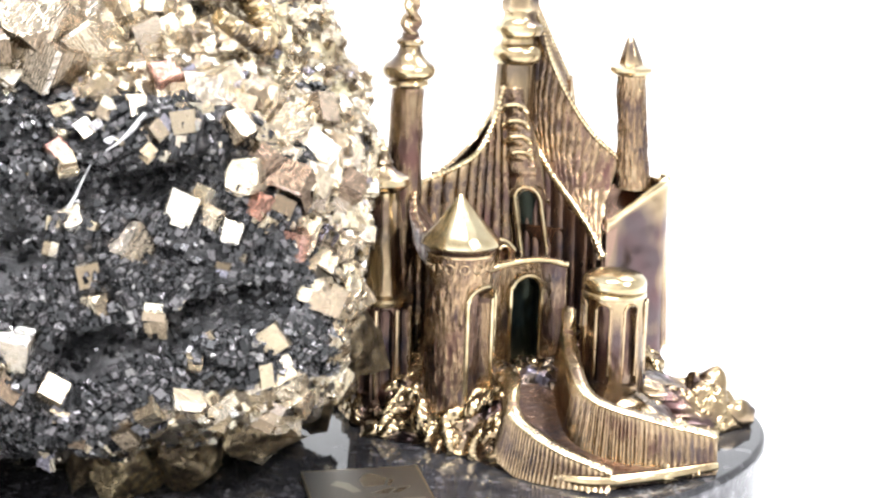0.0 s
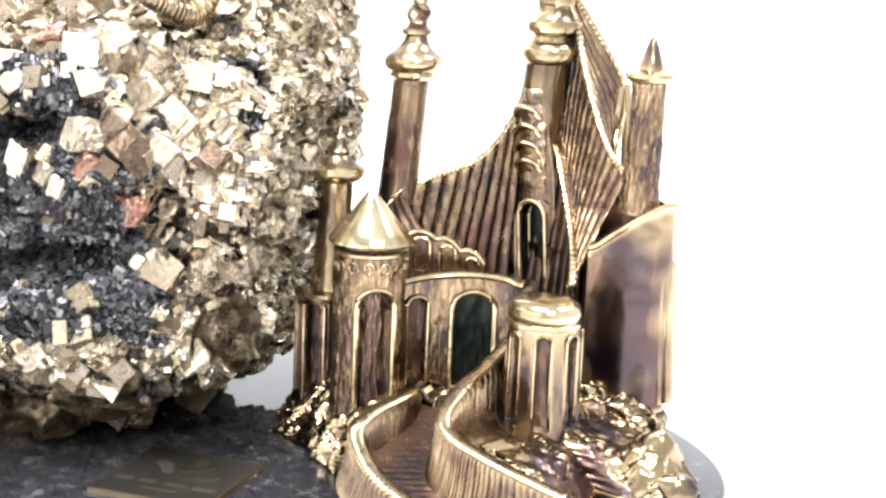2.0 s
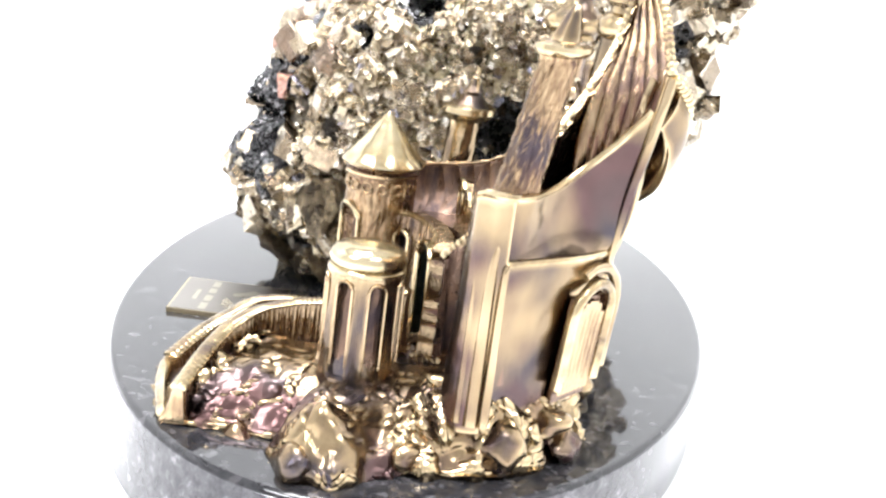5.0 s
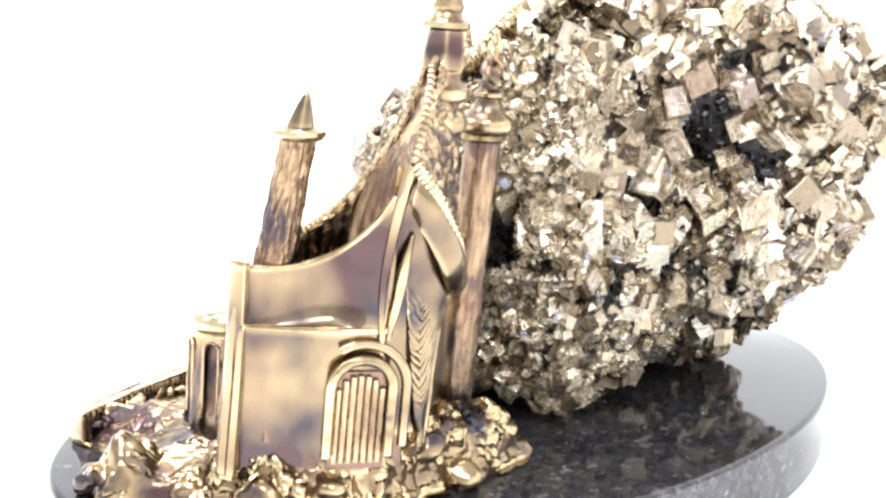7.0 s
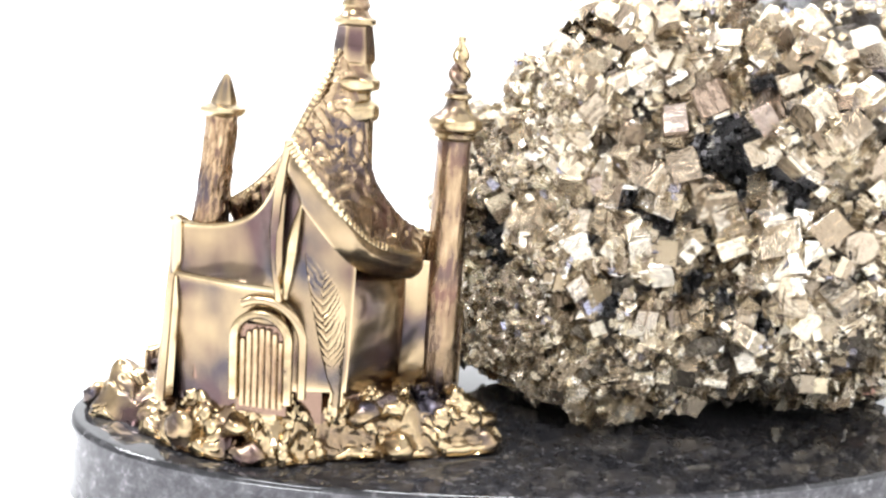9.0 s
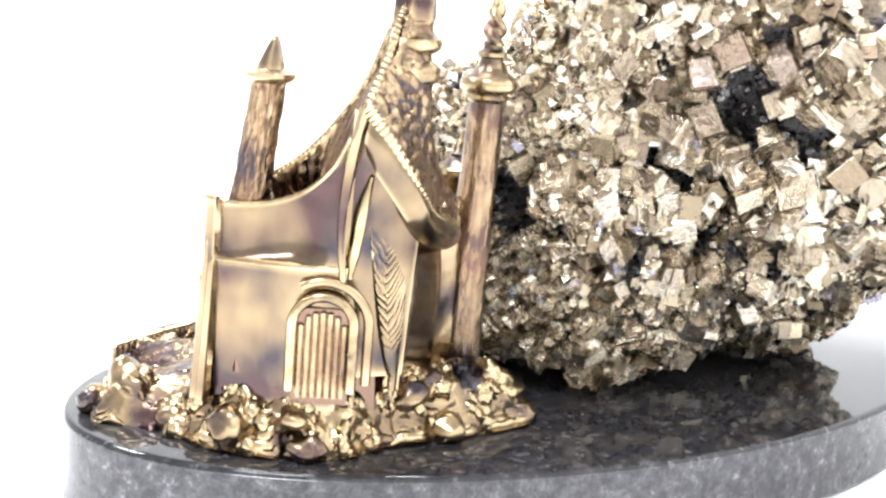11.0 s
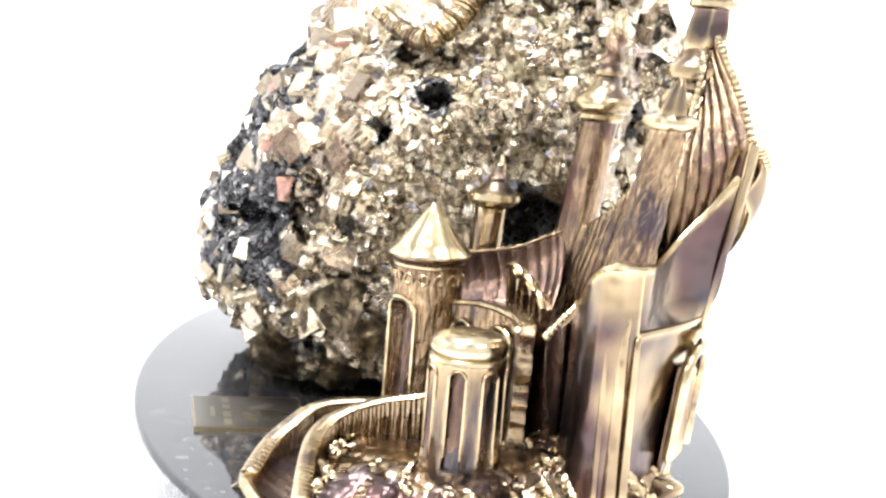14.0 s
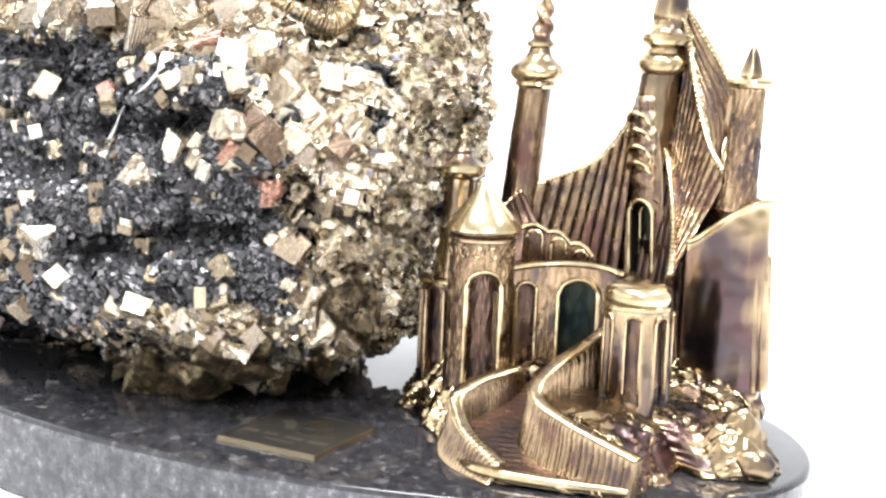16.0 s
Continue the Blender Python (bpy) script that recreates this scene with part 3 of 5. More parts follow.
def arch_frame(centre, radius, facing, width, z0, z1, thick, parent, mat=None, proud=0.2, lean=0.0):
    """A raised moulding round an arched niche on a round tower."""
    pts = []
    for s, z in arch_line(width, z0, z1):
        th = facing + s / radius
        r = radius + proud
        pts.append(Vector((centre[0] + r * math.cos(th), centre[1] + r * math.sin(th) + lean * (z - z0), z)))
    return part("arch_moulding", tube(pts, thick, 8), mat or bronze_trim, parent, "polished arch moulding")


# ---- tower with the pointed roof
C = (48.5, -34.6)
FACE = [radians(-40)]


def cone_tower_shape(th, z, r):
    r += 0.3 * rough_noise((math.cos(th) * 9, math.sin(th) * 9, z * 0.25), 1.0) + 0.35 * rough_noise((math.cos(th) * 5, math.sin(th) * 5, z * 0.35), 1.6)
    for a in FACE:
        s = ((th - a + math.pi) % (2 * math.pi) - math.pi) * 8.8
        if in_arch(s, z, 8.8, 30, 61.5):
            r -= 2.8 + 0.02 * s * s
    return r


tower = round_tower("pointed_tower", (*C, 30), (*C, 74), [(9.6, 28), (9.2, 40), (8.7, 62), (8.5, 70), (8.8, 73.5)], 160, cone_tower_shape, bronze_bark, label="round tower with arched niches")
# shade of the arched niche painted as darker bronze
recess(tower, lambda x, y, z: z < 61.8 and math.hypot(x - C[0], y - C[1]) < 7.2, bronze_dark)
for a in FACE:
    arch_frame(C, 8.75, a, 9.6, 31, 62.4, 0.75, tower)
for k in range(14):
    th = FACE[0] + 2 * math.pi * (k + 0.5) / 14
    ring = [Vector((C[0] + (8.7) * math.cos(th) - 1.25 * math.sin(th) * math.cos(b), C[1] + 8.7 * math.sin(th) + 1.25 * math.cos(th) * math.cos(b), 67.4 + 1.25 * math.sin(b))) for b in [2 * math.pi * j / 12 for j in range(13)]]
    part("roundel", tube(ring, 0.34, 6), bronze_wall, tower, "small ring moulding")
part("cornice", lathe([(8.6, 69.8), (9.3, 70.2), (9.3, 70.9), (8.8, 71.3), (9.5, 72.2), (9.6, 73)], (*C, 69), (*C, 74), 48), bronze_wall, tower)


def roof_shape(th, z, r):
    return r * (1 + 0.018 * abs(math.sin(th * 4)) + 0.006 * math.sin(th * 13))


part("pointed_roof", lathe([(9.4, 72.6), (10.5, 73), (10.3, 73.7), (8.0, 76.4), (5.6, 79.2), (3.4, 82), (1.5, 84.4), (0.5, 85.6), (0.1, 85.9)], (C[0], C[1], 72), (C[0] - 0.4, C[1] + 0.1, 86), 64, roof_shape), bronze_pale, tower, "polished conical roof with faint ribs")

# ---- drum tower with the rounded cap
D = (90.0, -19.4)


def drum_shape(th, z, r):
    for k in range(7):
        a = radians(-60) + 2 * math.pi * k / 7
        s = ((th - a + math.pi) % (2 * math.pi) - math.pi) * 8.6
        if in_arch(s, z, 3.5, 33.5, 55.5):
            r -= 1.5
    return r + 0.12 * rough_noise((math.cos(th) * 9, math.sin(th) * 9, z * 0.3), 1.3)


drum = round_tower("drum_tower", (90.8, -19.4, 30), (90, -19.4, 60), [(9.6, 28), (9.1, 40), (8.7, 57.5)], 126, drum_shape, bronze_smooth, label="small drum tower with slit niches")
# slit niches get their shade from the darker colour
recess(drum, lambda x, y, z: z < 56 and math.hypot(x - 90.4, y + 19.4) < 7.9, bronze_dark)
part("cap", lathe([(8.4, 56.6), (9.0, 57.2), (8.9, 58.0), (8.4, 58.4), (8.8, 59), (8.9, 60.4), (8.4, 61.8), (7.2, 62.8), (5, 63.4), (2, 63.7)], (*D, 56), (*D, 64), 56), bronze_pale, drum, "polished rounded cap")
for k in range(7):
    arch_frame((90.4, -19.4), 8.65, radians(-60) + 2 * math.pi * k / 7, 4.0, 36, 56, 0.4, drum, bronze_wall)

# ---- arcaded drum and its slender turret
A = (27.0, -25.5)


def arcade_shape(th, z, r):
    for k in range(8):
        a = radians(-75) + 2 * math.pi * k / 8
        s = ((th - a + math.pi) % (2 * math.pi) - math.pi) * 7.4
        if in_arch(s, z, 3.4, 29, 52.5):
            r -= 1.5
    return r + 0.2 * rough_noise((math.cos(th) * 9, math.sin(th) * 9, z * 0.3), 1.0)


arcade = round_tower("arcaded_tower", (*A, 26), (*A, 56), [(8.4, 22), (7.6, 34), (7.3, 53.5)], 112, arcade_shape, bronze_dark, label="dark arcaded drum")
part("ledge", lathe([(7.2, 53), (8.3, 53.6), (8.5, 54.6), (8.0, 55.3), (5, 55.6)], (*A, 53), (*A, 56), 48), bronze_trim, arcade, "polished ledge")
for k in range(8):
    th = radians(-75) + 2 * math.pi * (k + 0.5) / 8
    pts = [Vector((A[0] + 7.5 * math.cos(th), A[1] + 7.5 * math.sin(th), z)) for z in (27, 36, 45, 52.5)]
    part("column", tube(pts, 0.75, 8), bronze_wall, arcade)
part("turret", lathe(fill_profile([(5.6, 55), (4.9, 62), (4.3, 72), (4.2, 82), (4.6, 83.6)], 1), (A[0], A[1] + 1.5, 55), (26.0, -21.2, 88), 40, lambda th, z, r: r + 0.2 * rough_noise((math.cos(th) * 4, math.sin(th) * 4, z * 0.4), 1.4)), bronze_smooth, arcade, "slender smooth turret")
part("collar", lathe([(4.6, 83), (6.2, 84), (7.2, 85.4), (7.0, 86.9), (5.6, 87.7), (3.9, 88.5), (2.6, 90), (2.9, 91), (2.1, 91.8), (1.5, 94), (1.7, 94.5), (0.9, 95.2), (0.5, 97.3)], (26.0, -21.4, 83), (25.4, -19.8, 97.5), 36), bronze_trim, arcade, "turned collar and finial")

# ---- connecting wall with two arches
WALL = curve([(52, -29.5, 0), (57, -21.5, 0), (64.5, -14.2, 0), (72, -9.5, 0), (77, -9, 0)], 60)


def wall_top(f):
    return 61.5 + 1.8 * math.sin(math.pi * min(1, f * 1.1)) + 0.6 * f


def arch_wall(u, v):
    p = along(WALL, u)
    q = along(WALL, min(1, u + 0.02)) - along(WALL, max(0, u - 0.02))
    nrm = Vector((q.y, -q.x, 0)).normalized()
    z = 30 + (wall_top(u) - 30) * v
    length = 33.0
    depth = 0.25 * rough_noise((p.x, p.y, z * 0.4), 2.0)
    if in_arch((u - 0.17) * length, z, 4.6, 33, 57.5):
        depth -= 1.8
    if in_arch((u - 0.53) * length, z, 8.4, 31, 58.5):
        depth -= 3.4
    p = p + nrm * (depth + 1.2 * (1 - v) ** 2)
    return (p.x, p.y, z)


ob = part("arched_wall", sheet(arch_wall, 110, 70, 3.6), bronze_wall, castle, "curved wall with two blind arches")
ob.data.materials.append(bronze_black)
ob.data.materials.append(bronze_dark)
# arch faces darkened: the depth of the openings is painted in
for f in range(110 * 70):
    u, z = (f % 110 + 0.5) / 110, 30 + (wall_top((f % 110) / 110) - 30) * (f // 110 + 0.5) / 70
    if in_arch((u - 0.53) * 33, z, 8.8, 31, 58.7):
        ob.data.polygons[f].material_index = 1
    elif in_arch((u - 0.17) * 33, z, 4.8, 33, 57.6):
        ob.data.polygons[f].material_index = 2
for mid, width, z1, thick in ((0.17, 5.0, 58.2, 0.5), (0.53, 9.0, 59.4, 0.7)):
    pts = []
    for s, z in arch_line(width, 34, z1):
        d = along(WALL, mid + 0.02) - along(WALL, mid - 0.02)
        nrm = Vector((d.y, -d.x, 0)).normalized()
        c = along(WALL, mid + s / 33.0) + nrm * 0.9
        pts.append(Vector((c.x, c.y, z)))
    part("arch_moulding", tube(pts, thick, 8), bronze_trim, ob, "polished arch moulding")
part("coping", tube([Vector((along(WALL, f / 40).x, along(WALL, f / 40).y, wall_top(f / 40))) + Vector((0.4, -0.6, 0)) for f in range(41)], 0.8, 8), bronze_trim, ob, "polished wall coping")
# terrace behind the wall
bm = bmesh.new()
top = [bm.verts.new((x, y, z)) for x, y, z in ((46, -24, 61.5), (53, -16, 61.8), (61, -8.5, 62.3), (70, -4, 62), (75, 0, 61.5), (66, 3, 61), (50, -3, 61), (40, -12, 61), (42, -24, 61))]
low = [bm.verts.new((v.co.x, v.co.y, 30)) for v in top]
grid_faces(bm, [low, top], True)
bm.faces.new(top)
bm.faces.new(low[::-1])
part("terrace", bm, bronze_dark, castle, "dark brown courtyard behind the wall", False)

# fluted shell wall from the pointed tower round to the curtain wall
SHELL_LOW = curve([(45, -28, 60), (42, -20, 60.5), (41.5, -13, 61), (45, -7, 61), (51, -3, 61)], 40)
SHELL_TOP = curve([(41.5, -30, 72.4), (37, -22, 72.8), (34, -13, 74.4), (32.5, -6, 77.5), (32, -1.5, 79.4)], 40)


def shell_wall(u, v):
    p = along(SHELL_LOW, u).lerp(along(SHELL_TOP, u), v)
    flute = abs(math.sin(math.pi * 9 * u)) ** 0.5 * (0.25 + 0.75 * v)
    return p + Vector((0.8, -0.4, 0.3)) * (0.8 * flute - 2.6 * math.sin(math.pi * v) + 0.2 * rough_noise(p, 3.0))


ob = part("shell_wall", sheet(shell_wall, 120, 24, 1.4), bronze_dark, castle, "hollow fluted wall behind the crest")
part("edge_moulding", tube([Vector(shell_wall(i / 80, 1)) for i in range(81)], 0.5, 8, 26, notch=0.2), bronze_wall, ob, "worn beaded edge")

# stepped crest with three little arches
CREST = [Vector((44.5, -14.5, 0)), Vector((50.5, -10.5, 0)), Vector((56, -7, 0)), Vector((61.5, -4, 0))]
CREST_TOP = [70.8, 70.0, 67.2, 64.2]


def crest_fn(u, v):
    p = along(CREST, u)
    hump = abs(math.sin(math.pi * 3 * u))
    t = u * 3
    k = min(int(t), 2)
    top = CREST_TOP[k] + (CREST_TOP[k + 1] - CREST_TOP[k]) * (t - k) + 1.4 * hump
    z = 60.5 + (top - 60.5) * v
    mid = (k + 0.5) / 3
    depth = -1.1 if in_arch((u - mid) * 20.5, z, 4.0 - 0.5 * k, 61.4, top - 1.1 - 0.2 * hump) else 0.0
    return (p.x + depth * 0.52, p.y - depth * 0.85, z)


ob = part("crest", sheet(crest_fn, 90, 30, 1.6), bronze_wall, castle, "stepped crest with three small arches")
edge = [Vector(crest_fn(i / 60, 1.0)) + Vector((0.3, -0.5, 0.1)) for i in range(61)]
part("edge_moulding", tube(edge, 0.75, 8), bronze_trim, ob, "polished crest edge")

for k in range(3):
    mid = along(CREST, (k + 0.5) / 3) + Vector((0.35, -0.6, 0))
    width, top = 4.6 - 0.5 * k, (CREST_TOP[k] + CREST_TOP[k + 1]) / 2 + 0.1
    part("arch_moulding", tube([mid + Vector((0.86 * s, 0.52 * s, z)) for s, z in arch_line(width, 61.5, top)], 0.45, 6), bronze_trim, ob, "polished arch moulding")

# ---- main building: ridged curtain walls
LEFT_TOP = curve([(31, 0, 79.5), (36, 4.7, 81.5), (44, 7.5, 85), (50, 11, 89.3), (54, 16.5, 98), (56.5, 20, 108)], 60)
LEFT_LOW = curve([(31, -9, 42), (40, -5, 42), (50, 0, 42), (62, 5, 42)], 60)


def left_curtain(u, v):
    a, b = along(LEFT_LOW, u), along(LEFT_TOP, u)
    p = a.lerp(b, v)
    fold = abs(math.sin(math.pi * 10 * u)) ** 0.35
    nrm = Vector((0.5, -0.86, 0.15))
    return p + nrm * (1.3 * fold + 0.25 * rough_noise(p, 2.5))


ob = part("curtain_wall", sheet(left_curtain, 200, 30, 1.6), bronze_wall, castle, "steep wall with upright folds")
part("rope_ridge", tube([along(LEFT_TOP, i / 160) + Vector((0, 0, 0.4)) for i in range(161)], 0.85, 8, 34), bronze_trim, ob, "rope-like ridge")

# right of the pier: dark folded wall bounded by the second rope ridge
ROPE = curve([(64.5, 22, 93), (66.5, 21.5, 89), (72, 16.5, 81.5), (78, 10, 75), (83.5, 3, 68.5), (87, -2.5, 62.5)], 60)


def right_curtain(u, v):
    a, b = Vector((63 + 27 * u, 8 - 9 * u, 40)), along(ROPE, u)
    p = a.lerp(b, v)
    fold = abs(math.sin(math.pi * 8 * u)) ** 0.6
    return p + Vector((-0.1, -0.95, 0.1)) * (0.9 * fold + 0.2 * rough_noise(p, 2.5))


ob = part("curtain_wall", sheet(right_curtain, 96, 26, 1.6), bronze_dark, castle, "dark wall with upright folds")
part("rope_ridge", tube([p + Vector((0.2, -0.4, 0.3)) for p in [along(ROPE, i / 140) for i in range(141)]], 1.0, 8, 30), bronze_trim, ob, "rope-like ridge")

# steep roof between that ridge and the ridge to the bark tower
SWOOP = curve([(63.5, 26.5, 131), (66, 27, 126), (70, 25.5, 115), (76, 22, 104), (83, 18, 95), (91, 14.5, 88.5)], 60)


def right_roof(u, v):
    a, b = along(ROPE, u), along(SWOOP, u)
    p = a.lerp(b, v)
    k = Vector((0.6, -0.7, 0.3))
    return p + k * (-3.0 * math.sin(math.pi * v) + 0.5 * abs(math.sin(math.pi * 15 * u)) + 0.7 * rough_noise(p, 4.0))


ob = part("side_roof", sheet(right_roof, 90, 36, 1.4), bronze_wall, castle, "hollowed roof with scale-like texture")
part("rope_ridge", tube([along(SWOOP, i / 160) for i in range(161)], 0.85, 8, 40), bronze_trim, ob, "rope-like ridge")

# tall fin between that ridge and the back gable
FIN_TOP = curve([(62, 29.5, 133), (64.3, 30, 130.5), (69, 35.3, 120.5), (74.4, 39.4, 109.4)], 40)
FIN_END = curve([(74.4, 39.4, 109.4), (76.2, 37, 95), (76.6, 34, 80), (75.4, 31.8, 65)], 40)
FIN_OUT = [p for p in FIN_TOP] + [p for p in FIN_END[1:]]
FIN_IN = curve([(63.5, 27, 131), (69, 26, 115), (76, 23, 103), (80, 22, 90), (80, 23, 76), (79, 25, 60)], 60)


def fin(u, v):
    p = along(FIN_IN, u).lerp(along(FIN_OUT, u), v)
    fold = abs(math.sin(math.pi * 6 * v)) ** 0.7
    return p + Vector((0.85, -0.3, 0.2)) * (0.8 * fold - 1.2 * math.sin(math.pi * v))


part("fin_wall", sheet(fin, 60, 54, 1.3), bronze_wall, castle, "tall striped fin wall under the gable")

# back roof with scroll relief
B_LOW = curve([(74.6, 39.6, 109.4), (69.8, 42, 102.6), (61, 38.6, 91.4), (53.2, 30, 83.2), (44.7, 19.2, 78.9), (37, 7.5, 75.6)], 70)
B_TOP = curve([(63, 30.5, 132), (57.5, 29.5, 117), (54.4, 27, 102.6), (48.9, 20, 92.5), (41.8, 11.5, 85.3), (37, 7.2, 82.6)], 70)


def back_roof(u, v):
    a, b = along(B_LOW, u), along(B_TOP, u)
    p = a.lerp(b, v)
    wx = p.x + 2.6 * rough_noise((p.x, 3.0, p.z), 7, 2)
    wz = p.z + 2.6 * rough_noise((p.x, 40.0, p.z), 7, 2)
    scroll = abs(math.sin(0.62 * wx + 2.4 * math.sin(wz * 0.3))) * 0.6 + abs(math.sin(0.9 * wz - 0.5 * wx + 1.8 * math.sin(wx * 0.4))) * 0.5
    relief = 1.5 * (1 - scroll) * min(1, 6 * v * (1 - v) * 1.6)
    return p + Vector((0.25, 0.85, 0.45)) * (relief - 3.2 * math.sin(math.pi * v) * (1 - u * 0.6))


ob = part("back_roof", sheet(lambda u, v: back_roof(1 - u, v), 190, 110, 1.4), bronze_wall, castle, "hollowed back roof with scroll relief")
part("rope_ridge", tube([along(B_LOW, i / 240) + Vector((0.4, 1.1, 0.3)) for i in range(241)], 1.5, 8, 34), bronze_trim, ob, "rope-like eave")
part("rope_ridge", tube([along(FIN_TOP, i / 120) + Vector((0, 0.2, 0.3)) for i in range(121)], 1.0, 8, 24), bronze_trim, ob, "rope-like gable edge")

# soffit under the back roof
def soffit(u, v):
    a = along(B_LOW, u)
    inner = Vector((72, 31, 94)).lerp(Vector((42, 9, 77)), u)
    p = a.lerp(inner, 1 - v)
    return p + Vector((0, 0.3, -1)) * 1.6 * math.sin(math.pi * v)


def eave_band(u, v):
    a, b = along(B_LOW, 0.04 + 0.94 * u), along(B_LOW, 0.06 + 0.94 * u)
    d = b - a
    out = Vector((-d.y, d.x, 0)).normalized()
    if out.y < 0:
        out = -out
    return a + Vector((0, 0, -0.9 - 8.5 * (1 - v) * (1 - 0.45 * u))) + out * (0.0 - 2.2 * (1 - v) ** 2 + 0.9 * math.sin(math.pi * v))


ob = part("eave_band", sheet(lambda u, v: eave_band(1 - u, v), 60, 12, 1.6), bronze_smooth, castle, "smooth moulded band under the eave")
part("edge_moulding", tube([Vector(eave_band(i / 60, 0)) for i in range(61)], 0.7, 8), bronze_trim, ob, "polished lower edge")
part("soffit", sheet(soffit, 60, 14, 1.0), bronze_smooth, castle, "smooth underside of the eave")

# central pier with the window
PIER = (64.2, 12.6)


def pier_fn(u, v):
    z = 42 + 66 * v
    s = (u - 0.5) * 11 * (1 - 0.5 * max(0.0, min(1.0, (z - 84) / 20)) ** 1.5)
    lean = 0.13 * (z - 60)
    x = PIER[0] + s * 0.99 - 0.17 * (z - 78)
    y = PIER[1] + s * 0.12 + lean - 3.2 * math.cos(math.pi * (u - 0.5)) * 0.6
    if in_arch(s, z, 6.6, 53.5, 78):
        y += 3.0
    if z > 82:
        y -= 0.7 * abs(math.sin((z - 82) * math.pi / 4.4)) * (abs(s) < 3.6)
    return (x, y, z)


pier = part("pier", sheet(pier_fn, 44, 120, 3.0), bronze_wall, castle, "projecting pier with a tall arched window")
pier.data.materials.append(bronze_black)
# window faces near black, painting the shade of a deep opening
for f in range(44 * 120):
    if in_arch(((f % 44 + 0.5) / 44 - 0.5) * 11, 42 + 66 * (f // 44 + 0.5) / 120, 6.8, 53.5, 78.2):
        pier.data.polygons[f].material_index = 1
pts = []
for s, z in arch_line(7.6, 53.5, 79.2):
    pts.append(Vector((PIER[0] + s * 0.99 - 0.17 * (z - 78), PIER[1] + s * 0.12 + 0.13 * (z - 60) - 2.2, z)))
part("arch_moulding", tube(pts, 0.75, 8), bronze_trim, pier, "polished arch moulding")
for k, z in enumerate((89.5, 94, 98.5, 103)):
    bow = [Vector((60.4 - 0.17 * (z - 98) + 3.6 * math.cos(b), 13.8 + 0.13 * (z - 90) - 1.2 * math.sin(b), z - 2.2 + 2.4 * math.sin(b))) for b in [math.pi * j / 14 for j in range(15)]]
    part("bow_moulding", tube(bow, 0.85, 8), bronze_trim, pier, "polished bow moulding")

# middle tower
M0, M1 = (58.3, 20.8, 80), (60.3, 29.4, 150)
mid_tower = round_tower("middle_tower", M0, M1, [(6.6, 84), (6.2, 100), (5.8, 115)], 60, lambda th, z, r: r + 0.15 * rough_noise((math.cos(th) * 6, math.sin(th) * 6, z * 0.2), 1.2), bronze_smooth, label="tall tower with turned rings")
part("ring", lathe([(5.6, 114), (6.8, 114.8), (7.4, 116.2), (7.4, 118.2), (6.6, 119.3), (5.2, 120.2), (4.9, 121.6), (5.6, 122.4)], M0, M1, 48), bronze_trim, mid_tower, "polished ring")
part("ring", lathe([(5.2, 121.8), (6.9, 122.8), (7.3, 124), (7.1, 125.4), (5.6, 126.4), (4.8, 127.6), (4.8, 129.5)], M0, M1, 48), bronze_trim, mid_tower, "polished ring")
part("lantern", lathe([(4.8, 129), (5.6, 130.4), (5.3, 134), (4.6, 138.4), (5.0, 139.4)], M0, M1, 48, facets=6), bronze_smooth, mid_tower, "faceted lantern")
part("ring", lathe([(4.6, 138.8), (5.6, 139.6), (5.5, 140.8), (4.0, 141.6), (3.2, 143), (3.8, 144.2), (3.2, 145.6), (2.9, 147)], M0, M1, 40), bronze_trim, mid_tower, "polished ring")
for k in range(6):
    th = 2 * math.pi * k / 6
    pts = [Vector((60.3 + 2.4 * math.cos(th), 29.1 + 2.4 * math.sin(th), z)) for z in (146.4, 148, 150.2)]
    part("crown_point", tube(pts, lambda f: 0.8 - 0.55 * f, 6), bronze_trim, mid_tower)

# left tower
L0, L1 = (28.4, -4.2, 36), (29.4, 5.0, 113.3)
left_tower = round_tower("tall_tower", L0, L1, [(6.4, 32), (5.9, 44), (5.4, 70), (5.0, 95), (4.7, 108), (5.4, 109.4)], 64, lambda th, z, r: r + 0.22 * rough_noise((math.cos(th) * 4, math.sin(th) * 4, z * 0.12), 1.1), bronze_wall, label="tall tapering tower")
part("collar", lathe([(4.9, 108.4), (6.0, 109.4), (5.7, 110.4), (6.9, 111.2), (7.7, 112.4), (7.7, 113.8), (6.9, 115), (5.4, 116), (4.0, 117.4), (3.2, 119), (3.0, 120)], L0, L1, 48), bronze_trim, left_tower, "polished collar")
part("ring", lathe([(2.6, 119.6), (4.0, 120.6), (4.0, 121.6), (2.6, 122.6), (2.4, 124)], L0, L1, 36), bronze_trim, left_tower, "polished ring")
part("twisted_spire", lathe(fill_profile([(2.7, 123.6), (2.6, 127), (2.2, 131), (1.6, 134), (0.9, 137.4)], 0.35), L0, L1, 40, lambda th, z, r: r * (1 + 0.26 * math.sin(2 * th + z * 1.15))), bronze_trim, left_tower, "twisted spire")

# bark tower
R0, R1 = (95.2, 14.2, 82), (92.5, 20.6, 120)


def bark(th, z, r):
    return r + 0.45 * rough_noise((math.cos(th) * 3.2, math.sin(th) * 3.2, z * 0.16), 0.55, 4)


